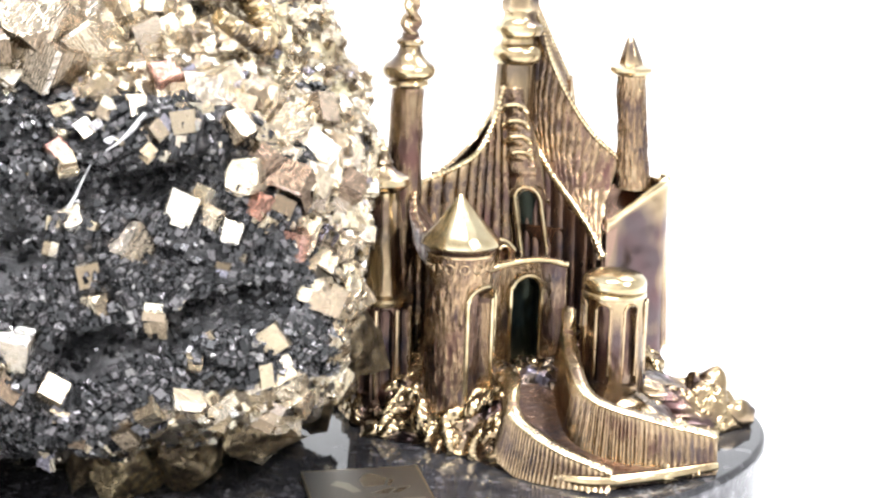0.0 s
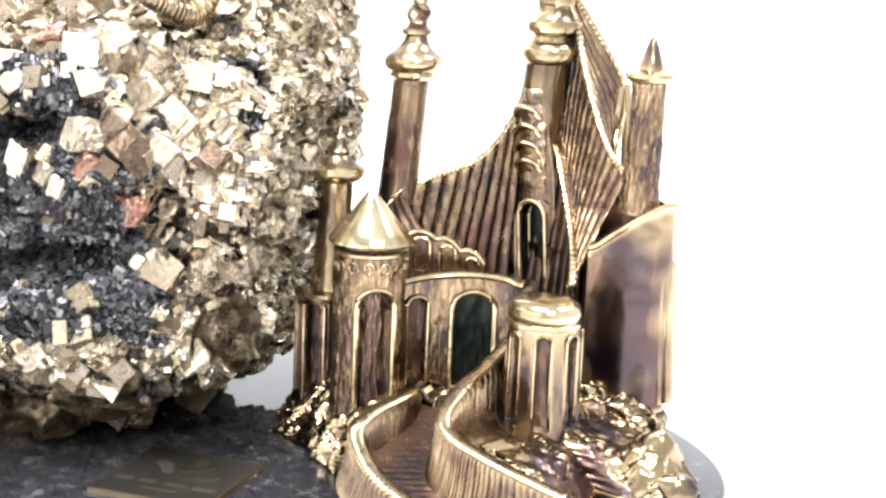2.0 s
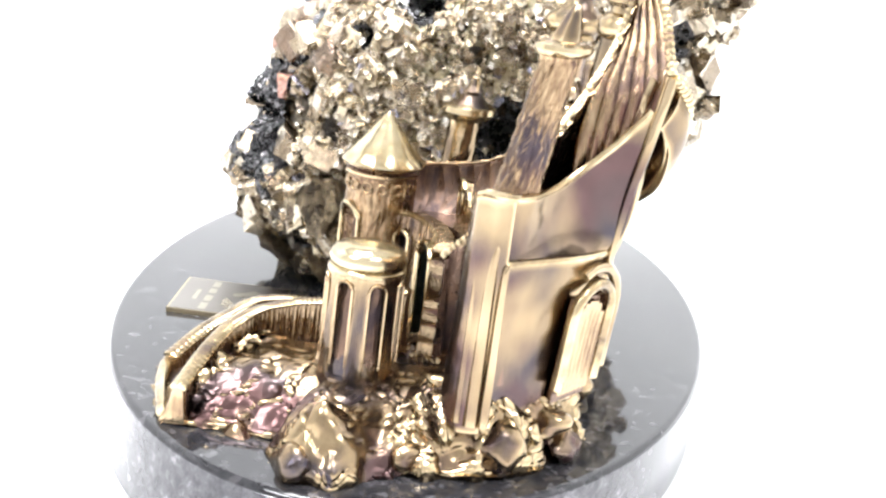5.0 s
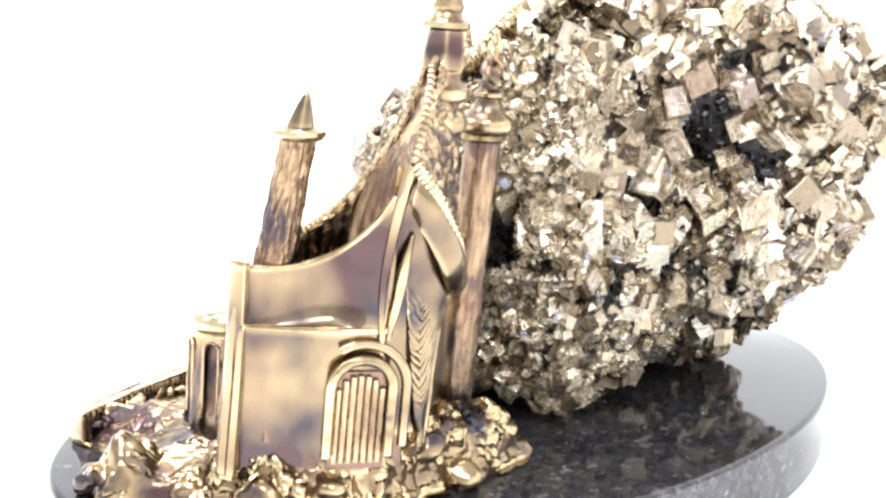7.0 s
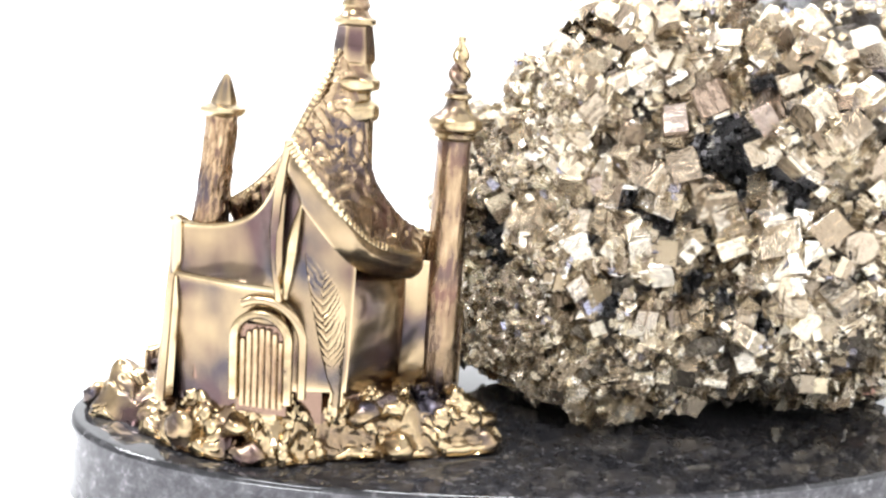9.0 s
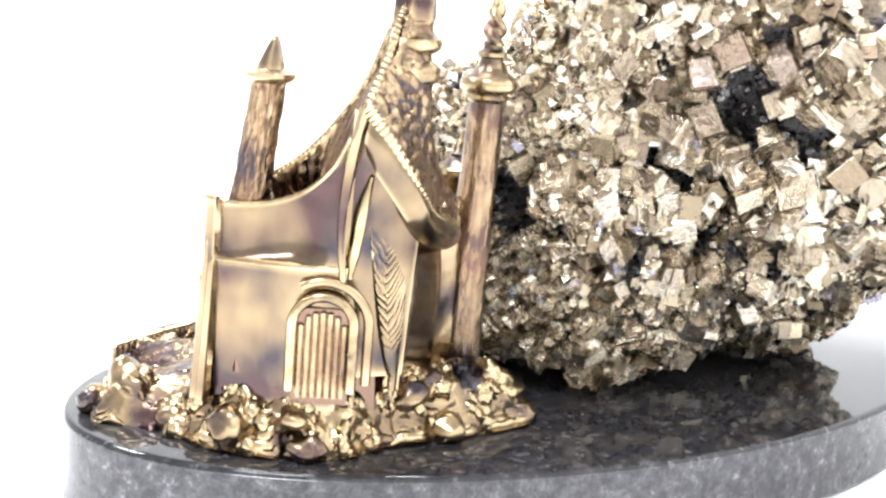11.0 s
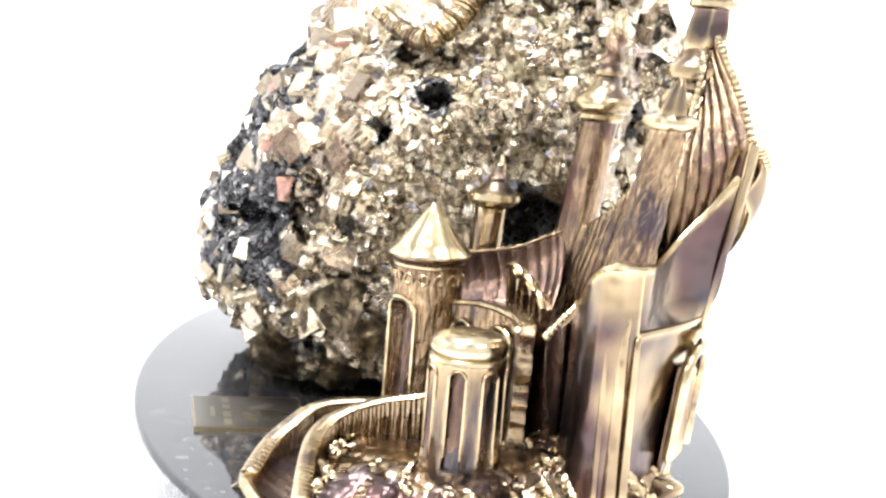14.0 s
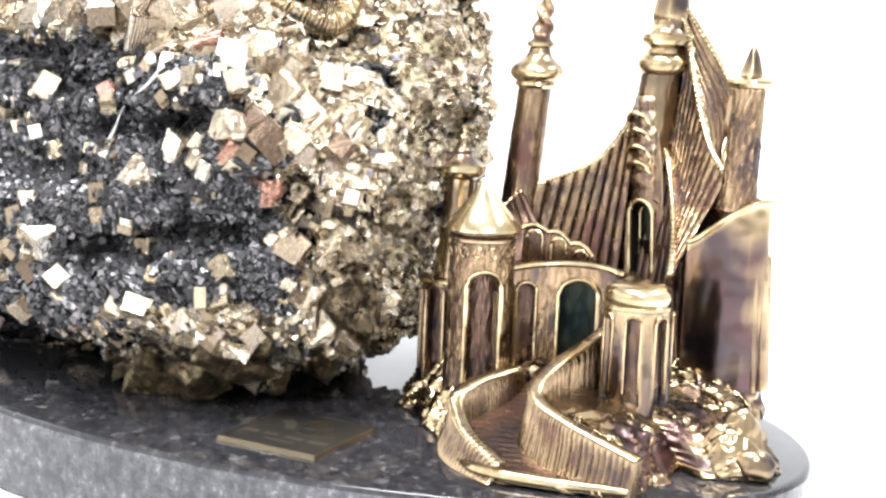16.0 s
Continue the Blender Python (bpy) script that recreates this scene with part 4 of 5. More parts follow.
bark_tower = round_tower("bark_tower", R0, R1, [(5.2, 80.5), (4.7, 87), (4.3, 98), (4.2, 112), (4.4, 113)], 64, bark, bronze_bark, label="round tower textured like bark")
part("collar", lathe([(4.2, 112.4), (5.6, 113), (6.2, 114), (6.0, 115), (4.6, 115.6), (3.7, 115.9)], R0, R1, 40), bronze_trim, bark_tower, "polished collar")
part("tip", lathe([(3.6, 115.6), (3.2, 117.2), (1.9, 121), (0.9, 123.4), (0.2, 123.9)], R0, (92.3, 21.3, 124), 32, facets=6), bronze_smooth, bark_tower, "dull pointed tip")

# ---- side and back walls of the main house
W_PLAN = curve([(88, 3.2, 0), (92.5, 4.0, 0), (98.5, 5, 0), (103.6, 8.8, 0), (105.8, 13.4, 0), (104.2, 17.4, 0)], 50)


def side_wall(u, v):
    p = along(W_PLAN, u)
    t = min(1.0, u / 0.72)
    top = 71.5 + 12 * t * t * (3 - 2 * t)
    z = 31 + (top - 31) * v
    hollow = -1.2 * math.sin(math.pi * min(1.0, u / 0.6)) * (0.4 + 0.6 * v)
    n = Vector((0.57, -0.82, 0))
    p = p + n * (hollow + 1.6 * (1 - v) ** 2)
    return (p.x, p.y, z)


ob = part("side_wall", sheet(side_wall, 48, 40, 2.0), bronze_bright, castle, "smooth curved side wall")
part("rim", tube([Vector(side_wall(i / 40, 1)) + Vector((-0.4, 0.6, 0.1)) for i in range(41)], 0.95, 8), bronze_trim, ob, "polished rim")
for x, y, r in ((105.0, 14.4, 1.5), (104.4, 11.2, 1.0), (104.6, 17.2, 1.0)):
    part("corner_rib", tube(curve([(x + 1.5, y, 33), (x + 0.8, y, 48), (x, y, 66), (x - 0.4, y + 0.3, 73 if r > 1 else 69)], 24), lambda f, r=r: r * (1.15 - 0.5 * f), 10), bronze_smooth, ob, "polished corner rib")

BACK_UP = curve([(104.6, 14.6, 0), (99.8, 19.2, 0), (91.5, 21.6, 0), (84, 25, 0), (79.2, 31, 0), (77, 36.5, 0)], 60)
BACK_RIM = curve([(0, 0, 82.4), (0.2, 0, 82.8), (0.4, 0, 83.6), (0.6, 0, 87), (0.8, 0, 94), (1, 0, 102)], 60)


BACK_LOW = curve([(105.8, 15, 0), (101, 19.6, 0), (93, 25.4, 0), (84, 30, 0), (74.5, 32.2, 0)], 40)


def back_lower(u, v):
    p = along(BACK_LOW, u)
    z = 32 + 37 * v
    bulge = 0.6 * math.sin(math.pi * v) - 2.6 * math.sin(math.pi * u) * (0.5 + 0.5 * math.sin(math.pi * v))
    return (p.x + 0.65 * bulge, p.y + 0.76 * bulge + 0.12 * (z - 68), z)


def back_upper(u, v):
    p, q = along(BACK_UP, u), Vector(back_lower(0.06 + 0.94 * u, 1))
    top = along(BACK_RIM, u).z
    f = (1 - v) ** 8
    z = 68.6 + (top - 68.6) * v
    return (p.x + (q.x - p.x) * f, p.y + 0.06 * (z - 84) * (1 - f) + (q.y - p.y) * f, z)


ob = part("back_wall", sheet(back_upper, 64, 24, 1.6), bronze_smooth, castle, "smooth upper back wall with a sweeping top")
part("rim", tube([Vector(back_upper(i / 50, 1)) + Vector((-0.3, -0.6, 0)) for i in range(51)], 0.8, 8), bronze_trim, ob, "polished rim")
house = part("back_wall", sheet(back_lower, 48, 30, 3.0), bronze_bright, castle, "smooth lower back wall beside the door")
part("ledge", tube([Vector(back_lower(0.1 + 0.9 * i / 40, 1)) for i in range(41)], 0.9, 8), bronze_trim, house, "polished ledge")
# filler block as roof deck between the walls; dark colour stands for a hollow's shade
bm = bmesh.new()
deck = [bm.verts.new(p) for p in ((102, 11, 79), (97.5, 17.5, 79.5), (90, 19.8, 80), (82, 23, 80.5), (76, 16, 76), (88, 3, 69), (92, 5, 71))]
low = [bm.verts.new((v.co.x, v.co.y, 40)) for v in deck]
grid_faces(bm, [low, deck], True)
bm.faces.new(deck)
bm.faces.new(low[::-1])
part("roof_deck", bm, bronze_dark, castle, "dark filler block painted as the shaded hollow behind the walls", False)

# sloping pilaster from the gable to the door
part("gable_rib", tube(curve([(74.8, 39.8, 109.4), (77, 37.6, 96), (77.4, 34.6, 81), (75.6, 32.2, 66)], 30), lambda f: 1.6 - 0.7 * f, 10), bronze_smooth, castle, "smooth rib from the gable down")
part("gable_rib", tube(curve([(71, 35.8, 92.5), (72.6, 35, 84), (73.4, 33.4, 74), (73.8, 32.2, 67)], 30), lambda f: 0.6 + 1.0 * math.sin(math.pi * f), 10), bronze_trim, castle, "polished spear-shaped rib")

# door in its double arch
door_c, door_u = Vector((79.4, 30.6, 0)), Vector((-0.955, 0.29, 0))
door_n = Vector((0.29, 0.955, 0))


def door_pt(s, z, out):
    return door_c + door_u * s + door_n * (out - 0.10 * (62 - z)) + Vector((0, 0, z))


door = part("door", sheet(lambda u, v: door_pt(-7 + 14 * u, 34 + 25 * v, 0.2), 4, 4, 1.0), bronze_dark, castle, "plank door in a rounded double arch")
for k in range(7):
    s = -5.4 + 1.8 * k
    top = 58.5 - 5.9 + math.sqrt(max(0, 5.9**2 - s * s)) * 0.95
    part("plank", sheet(lambda u, v: door_pt(s - 0.78 + 1.56 * u, 36 + (top - 36) * v, 0.9 + 0.55 * math.sin(math.pi * u)), 6, 6, 0.8), bronze_wall, door, "worn upright plank")
part("arch_moulding", tube([door_pt(s, z, 1.2) for s, z in arch_line(15.2, 38, 62.3, 24)], 1.35, 10), bronze_trim, door, "broad polished arch")
part("arch_moulding", tube([door_pt(s, z, 0.3) for s, z in arch_line(22.5, 40, 66.0, 24)][14:], 1.3, 10), bronze_smooth, door, "outer arch moulding")


def gable_wall(u, v):
    x = 76.5 - 20.5 * u
    y0 = 26.8 - 1.6 * u
    f = (76.5 - x) / 39.0
    top = along(B_LOW, f * 0.9)
    k = Vector((x, y0, 40)).lerp(Vector((x, top.y - 3.0, top.z - 0.5)), v)
    return k + Vector((0.2, 0.9, 0)) * (-1.8 * math.sin(math.pi * v))


part("gable_wall", sheet(gable_wall, 30, 30, 1.5), bronze_smooth, castle, "smooth hollow gable wall under the eave")


# feather-carved panel, narrowing downwards
def panel_fn(u, v):
    z = 36 + (84 - 3.5 * abs(u - 0.3) - 36) * v
    wide = 2.5 + 10.5 * max(0.0, min(1.0, (z - 40) / 42)) ** 0.8
    x = 57.2 + wide * (1 - u)
    y = 29.4 + 3.2 * (x - 57.2) / 12.3
    stem = 61.5 + 2.6 * math.sin((z - 52) * 0.09)
    d = x - stem
    bend = 1.6 * rough_noise((x, 9, z), 5, 2)
    stroke = abs(math.sin(math.pi * (z - 0.85 * abs(d) - 0.09 * d * d + bend) / (2.6 if d > 0 else 2.1)))
    relief = 0.75 * stroke**0.7 * max(0.0, 1 - abs(d) / 6.5) * max(0.0, min(1.0, (z - 46) / 8))
    relief *= 0.8 + 0.5 * rough_noise((x, 5, z), 4, 2)
    crown = 1.1 * math.sin(math.pi * u) ** 0.5
    return (x, y + relief + crown - 0.3 + 0.09 * (z - 80), z)


part("carved_panel", sheet(panel_fn, 56, 170, 3.0), bronze_bright, castle, "panel carved with feathery leaves")

# rounded back wall between the panel and the tall tower
BAY = curve([(58, 27.5, 0), (52, 22.5, 0), (44, 15.5, 0), (37, 8.5, 0), (31, 3, 0)], 40)


def bay(u, v):
    p = along(BAY, u)
    z = 33 + (46 - 6 * u) * v
    pillow = max(0.0, 1 - abs((u - 0.36) / 0.36) ** 3) ** 0.6 * max(0.0, 1 - abs((v - 0.5) / 0.42) ** 3) ** 0.6
    b = (-4.6 * math.sin(math.pi * u) ** 0.6) * (1 - 0.2 * max(0.0, u - 0.6) / 0.4) + 4.8 * pillow
    return (p.x - 0.7 * b, p.y + 0.7 * b + 0.07 * (z - 78), z)


part("bay_wall", sheet(bay, 70, 60, 2.5), bronze_bright, castle, "smooth bulging back wall")
# core of the house, so that no light passes through
bm = bmesh.new()
plan = ((37, 1), (62, 14), (83, 6), (95, 13), (79, 25), (62, 24), (46, 13))
low = [bm.verts.new((x, y, 22)) for x, y in plan]
high = [bm.verts.new((x + (66 - x) * 0.25, y + (16 - y) * 0.3, 68)) for x, y in plan]
grid_faces(bm, [low, high], True)
bm.faces.new(low[::-1])
bm.faces.new(high)
part("core", bm, bronze_dark, castle, "dark inner core", False)

# ---------------------------------------------------------------- pyrite rock
rock = tagged(new("pyrite_rock"), "large cluster of brassy pyrite cubes on black crystal crust", "mineral specimen")
TURN = radians(15)
# height, and the reach along and across the rock
LEVELS = [(20, -135, -18, -64, -14), (26, -148, -6, -78, -4), (34, -156, 4, -92, 7), (44, -160, 9, -101, 17), (56, -162, 11, -103, 28), (68, -162, 11, -101, 37), (83, -162, 15, -95, 43), (101, -160, 17, -86, 45), (113, -158, 15, -78, 49), (125, -155, 10, -68, 51), (135, -148, 4, -61, 42), (145, -134, -8, -52, 33), (153, -116, -28, -42, 22), (158, -95, -50, -30, 8)]
# cavities: middle, radius, depth
HOLES = [((-48, 3, 110), 12, 16), ((-21, 6, 96), 6, 9), ((4, 3, 75), 4, 6), ((-58, 10, 133), 4, 6), ((-92, 14, 101), 5, 7), ((-38, 4, 69), 3.5, 6), ((17, -41, 107), 7, 12), ((20, -9, 77), 12, 16), ((22, -52, 100), 5, 10), ((-30, 3, 86), 4, 6), ((-72, 14, 100), 4, 6), ((-14, 6, 62), 3.5, 6), ((-55, -72, 38), 9, 7), ((0, -62, 34), 8, 6), ((3, -73, 47), 6, 9), ((-13, -84, 43), 5, 7), ((14, -66, 42), 5, 7)]
# long dark ledges of the front: both ends, radius, depth
CRACKS = [((-40, -92, 90), (-6, -88, 98), 6, 8), ((-36, -94, 56), (2, -80, 67), 7, 9), ((-40, -92, 44), (-30, -92, 58), 7, 7), ((-75, -95, 70), (-48, -95, 74), 7, 7), ((-90, -90, 104), (-60, -86, 112), 7, 7), ((-110, -92, 60), (-85, -98, 52), 8, 7)]

BACK_CRACKS = [((-17, 6, 96), (-31, 6, 88), 4.5, 8), ((-33, 5, 72), (-46, 5, 72), 3.5, 7), ((-73, 14, 78), (-84, 16, 80), 4, 8), ((-8, 6, 84), (-13, 6, 77), 3.5, 7), ((-55, 6, 66), (-64, 6, 62), 3.5, 7), ((-62, 12, 112), (-74, 18, 108), 4, 8)]


def section(z):
    for a, b in zip(LEVELS, LEVELS[1:]):
        if z <= b[0]:
            f = (z - a[0]) / (b[0] - a[0])
            return [p + (q - p) * f for p, q in zip(a[1:], b[1:])]
    return list(LEVELS[-1][1:])


def rock_point(th, z):
    u0, u1, v0, v1 = section(z)
    c, s = math.cos(th), math.sin(th)
    e = 2 / 2.9
    u = (u0 + u1) / 2 + (u1 - u0) / 2 * math.copysign(abs(c) ** e, c)
    v = (v0 + v1) / 2 + (v1 - v0) / 2 * math.copysign(abs(s) ** e, s)
    p = Vector((u * math.cos(TURN) - v * math.sin(TURN), u * math.sin(TURN) + v * math.cos(TURN), z))
    if z > 110 and p.y < -18:
        p.x -= 21 * min(1.0, (z - 110) / 12) * min(1.0, (-18 - p.y) / 18) * max(0.0, min(1.0, (p.x + 60) / 50))
    if z < 42 and p.y < -40 and p.x < -40:
        p.y += 1.2 * (42 - z) * min(1.0, (-40 - p.x) / 18) * min(1.0, (-40 - p.y) / 20) * max(0.0, min(1.0, (p.x + 100) / 15))
    over = p.y - back_face(p.x, z)
    if over > -12:
        p.y -= 3.0 * math.log1p(math.exp(min(30.0, over / 3.0)))
    return p


def back_face(x, z):
    """How far the rock reaches to the back: nearly flat, then a shoulder and an overhanging lump."""
    y = 9.0 - 0.0018 * max(0.0, 62 - z) ** 2.3
    y += 0.7 * max(0.0, min(34.0, -48 - x)) * max(0.0, min(1.0, (z - 30) / 30))
    return y + 17 * math.exp(-(((x + 72) / 12) ** 2) - ((z - 123) / 9) ** 2)


MIDDLE = Vector((-66, -42, 82))


NTH, NZ = 460, 200
heights = [20 + 138 * (k / NZ) for k in range(NZ + 1)]
smooth_form = [[rock_point(2 * math.pi * i / NTH, z) for i in range(NTH)] for z in heights]
FORM = np.array([q[:] for row in smooth_form for q in row])


def on_form(p):
    return tuple(FORM[int(((FORM - np.array(p)) ** 2).sum(1).argmin())])


HOLES = [(on_form(c), r, deep) for c, r, deep in HOLES]
CRACKS = [(on_form(a), on_form(b), r, deep) for a, b, r, deep in CRACKS]
BACK_CRACKS = [(on_form(a), on_form(b), r, deep) for a, b, r, deep in BACK_CRACKS]
PITS = [(Vector(c), (Vector(c) - MIDDLE).normalized(), r * 0.92, deep) for c, r, deep in HOLES]
for a, b, r, deep in CRACKS + BACK_CRACKS:
    for k in range(7):
        c = Vector(a).lerp(Vector(b), k / 6)
        PITS.append((c, (c - MIDDLE).normalized(), r * 0.75, deep))


def in_hole(p):
    for c, n, r, deep in PITS:
        d = p - c
        if abs(d.x) < 30 and abs(d.z) < 30:
            h = d.dot(n)
            if -deep - 8 < h < 3 and (d - n * h).length_squared < r * r:
                return True
    return False


def block(p, size):
    """Stepped blocks: the random height of the cell and the distance from its middle."""
    d, at = noise.voronoi(Vector(p) / size, distance_metric="CHEBYCHEV")
    return noise.cell(at[0] * 7.3), d[0], at[0]


def fine_side(p):
    """The side towards the castle, where the crystals stay small."""
    return p.x > -4 and p.y > -58


def rough_rock(p):
    """Lumps, steps and cavities on the smooth form."""
    out = (p - MIDDLE).normalized()
    front = max(0.0, min(1.0, (-p.y - 45) / 15))
    d = 4.5 * rough_noise(p, 30, 2) + 2.0 * rough_noise(p, 11, 3) + 2.2 * (0.5 - cells(p, 6)) - 1.0
    if front > 0:
        d += front * 3.4 * rough_noise((p.x * 0.5, p.y * 0.5, p.z * 1.4 + 0.3 * p.x), 13, 2)
        d += front * 4.5 * (0.4 - cells(p, 12))
    if front < 1:
        k = 0.45 if fine_side(p) else 1.0
        h, near, _ = block(p, 13)
        d += (1 - front) * k * (5.0 * (h - 0.5) + 7.0 * (0.22 - max(0.22, near)))
        h, near, _ = block(p + Vector((7, 3, 5)), 6)
        d += (1 - front) * (2.4 * (h - 0.5) + 2.4 * (0.25 - max(0.25, near)))
    d = d if d > -7 else -7 + 0.4 * (d + 7)
    for c, r, deep in HOLES:
        if abs(p.x - c[0]) > 1.6 * r or abs(p.z - c[2]) > 1.6 * r:
            continue
        k = (p - Vector(c)).length / r * (1 + 0.35 * rough_noise(p, 6, 2))
        if k < 1:
            d -= deep * (1 - k**3)
    for a, b, r, deep in CRACKS if p.y < -60 else BACK_CRACKS if p.y > -30 else ():
        a, b = Vector(a), Vector(b)
        f = max(0.0, min(1.0, (p - a).dot(b - a) / (b - a).length_squared))
        k = (p - a.lerp(b, f) - Vector((0, 0, 3 * rough_noise(p, 12, 2)))).length / r
        if k < 1:
            d -= deep * (1 - k * k)
    q = p + out * d
    q.z = max(q.z, 20.3)
    return q


def bouldery(p):
    """The foot of the front, where worn lumps take the place of crystals."""
    return p.y < -50 and p.x > -58 and p.z < 33 + 17 * max(0.0, min(1.0, (p.x + 24) / 16))


def zone(p):
    """0: black crust, 1: brassy crystals."""
    v = -p.x * math.sin(TURN) + p.y * math.cos(TURN)
    if bouldery(p):
        return 1.0
    f = (v + 60) / 13 + max(0.0, p.z - 109) / 12 + max(0.0, p.x + 2) / 17
    if p.z < 50 and p.x > -60:
        f += 1.3
    return max(0.0, min(1.0, 0.5 + 0.5 * f + 0.5 * rough_noise(p, 16, 2)))


grid = [[rough_rock(p) for p in row] for row in smooth_form]
bm = bmesh.new()
rows = [[bm.verts.new(p) for p in row] for row in grid]
for a, b in zip(rows, rows[1:]):
    for i in range(NTH):
        j = (i + 1) % NTH
        f = bm.faces.new((a[i], a[j], b[j], b[i]))
        c = f.calc_center_median()
        # cavities take the black crust too, which paints their shade
        f.material_index = 0 if zone(c) < 0.55 or in_hole(c) else 2 if fine_side(c) and rough_noise(c, 12, 2) > -0.35 else 1
bm.faces.new(rows[-1])
bm.faces.new(rows[0][::-1])
matrix = part("matrix", bm, black_crust, rock, "black crystalline crust with brown patches")
matrix.data.materials.append(brown_crust)
matrix.data.materials.append(fine_gold_crust)

# crystal shapes, one millimetre across, with a striation map on every face


def crystal_mesh(kind, seed):
    rnd = random.Random(seed)
    bm = bmesh.new()
    bmesh.ops.create_cube(bm, size=1.0)
    if kind == "cube":
        sx, sy, sz = 1, rnd.uniform(0.75, 1.1), rnd.uniform(0.55, 1.05)
        for v in bm.verts:
            v.co = Vector((v.co.x * sx, v.co.y * sy, v.co.z * sz)) + Vector([rnd.uniform(-0.05, 0.05) for _ in range(3)])
        bmesh.ops.bevel(bm, geom=[e for e in bm.edges if rnd.random() < 0.5], offset=0.07, segments=1, affect="EDGES")
    elif kind == "step":
        for v in bm.verts:
            v.co.z *= 0.6
        top = max(bm.faces, key=lambda f: f.calc_center_median().z)
        for k in range(2):
            bmesh.ops.inset_region(bm, faces=[top], thickness=0.09)
            bmesh.ops.translate(bm, verts=top.verts, vec=(rnd.uniform(-0.05, 0.05), rnd.uniform(-0.05, 0.05), 0.12))
    else:
        bmesh.ops.bevel(bm, geom=bm.verts[:], offset=rnd.uniform(0.25, 0.42), affect="VERTICES")
        for v in bm.verts:
            v.co *= rnd.uniform(0.9, 1.1)
    layer = bm.loops.layers.uv.new("UVMap")
    for f in bm.faces:
        n = f.normal
        k = max(range(3), key=lambda i: abs(n[i]))
        tile = rnd.randrange(40)
        for lp in f.loops:
            c = lp.vert.co
            uv = [c[i] for i in range(3) if i != k]
            lp[layer].uv = (min(0.999, max(0.001, uv[0] + 0.5)) + tile, uv[1] + 0.5)
    me = bpy.data.meshes.new("crystal")
    bmesh.ops.recalc_face_normals(bm, faces=bm.faces)
    bm.to_mesh(me)
    bm.free()
    me.materials.append(pyrite_large)
    return me


SHAPES = [crystal_mesh(k, i) for i, k in enumerate(["cube"] * 5 + ["step"] * 3 + ["block"] * 2)]
rnd = random.Random(5)


def lump_mesh(seed):
    """A broken, angular block with a granular surface."""
    own = random.Random(seed)
    bm = bmesh.new()
    for k in range(15):
        d = Vector([own.gauss(0, 1) for _ in range(3)]).normalized()
        big = max(abs(c) for c in d)
        bm.verts.new(d * (0.5 + 0.5 * (1 / big - 1)) * own.uniform(0.92, 1.1))
    made = bmesh.ops.convex_hull(bm, input=bm.verts[:])
    bmesh.ops.delete(bm, geom=[v for v in made["geom_interior"] if isinstance(v, bmesh.types.BMVert)], context="VERTS")
    bmesh.ops.dissolve_limit(bm, angle_limit=radians(14), verts=bm.verts[:], edges=bm.edges[:])
    bmesh.ops.triangulate(bm, faces=bm.faces[:])
    bmesh.ops.subdivide_edges(bm, edges=bm.edges[:], cuts=5, use_grid_fill=True)
    shift = Vector((own.uniform(0, 50), own.uniform(0, 50), 0))
    for v in bm.verts:
        v.co *= 1 + 0.09 * rough_noise(v.co + shift, 0.35, 4) - 0.05 * cells(v.co + shift, 0.12)
    bm.loops.layers.uv.new("UVMap")
    me = bpy.data.meshes.new("lump")
    bmesh.ops.recalc_face_normals(bm, faces=bm.faces)
    bm.to_mesh(me)
    bm.free()
    me.materials.append(boulder_material)
    return me


LUMPS = [lump_mesh(i) for i in range(4)]


def rock_site():
    """A random place on the rock, with its outward direction."""
    while True:
        k, i = rnd.randrange(3, NZ - 2), rnd.randrange(NTH)
        a, b, c = grid[k][i], grid[k][(i + 1) % NTH], grid[k + 1][i]
        area = (b - a).cross(c - a)
        if rnd.random() * 1.6 > area.length:
            continue
        n = area.normalized()
        if n.dot(a - MIDDLE) < 0:
            n = -n
        if a.x < -140:
            continue
        deep = (a - MIDDLE).length - (smooth_form[k][i] - MIDDLE).length
        if deep < -4.2 and rnd.random() < 0.8:
            continue
        return a.lerp(b, rnd.random()).lerp(c, rnd.random() * 0.5), n


def turn_for(p, n, wild):
    """Crystals of one cluster lie nearly parallel; some stand free."""
    if rnd.random() < 0.14:
        up = (n + Vector([rnd.gauss(0, wild) for _ in range(3)])).normalized()
        return up.to_track_quat("Z", "Y").to_matrix() @ Matrix.Rotation(rnd.uniform(0, 6.283), 3, "Z")
    _, _, at = block(p, 20)
    own = random.Random(int(at.x * 7919) * 31 + int(at.y * 104729) * 17 + int(at.z * 1299709))
    up = (n + Vector([own.gauss(0, 0.7) for _ in range(3)]) + Vector([rnd.gauss(0, 0.1) for _ in range(3)])).normalized()
    return up.to_track_quat("Z", "Y").to_matrix() @ Matrix.Rotation(own.uniform(0, 6.283) + rnd.gauss(0, 0.1), 3, "Z")


def crystal(p, n, size, shape, wild=0.6, sunk=-0.1):
    ob = new("pyrite_crystal", shape)
    ob.parent = rock
    ob.matrix_basis = Matrix.Translation((p + n * size * sunk) * MM) @ turn_for(p, n, wild).to_4x4() @ Matrix.Diagonal((size * MM,) * 3 + (1,))
    placed.append((p, size))


GRID = np.array([q[:] for row in grid for q in row])


def nearest_site(p):
    """The grid point of the rock nearest to a place, with its outward direction."""
    q = Vector(GRID[int(((GRID - np.array(p[:])) ** 2).sum(1).argmin())])
    return q, (q - MIDDLE).normalized()


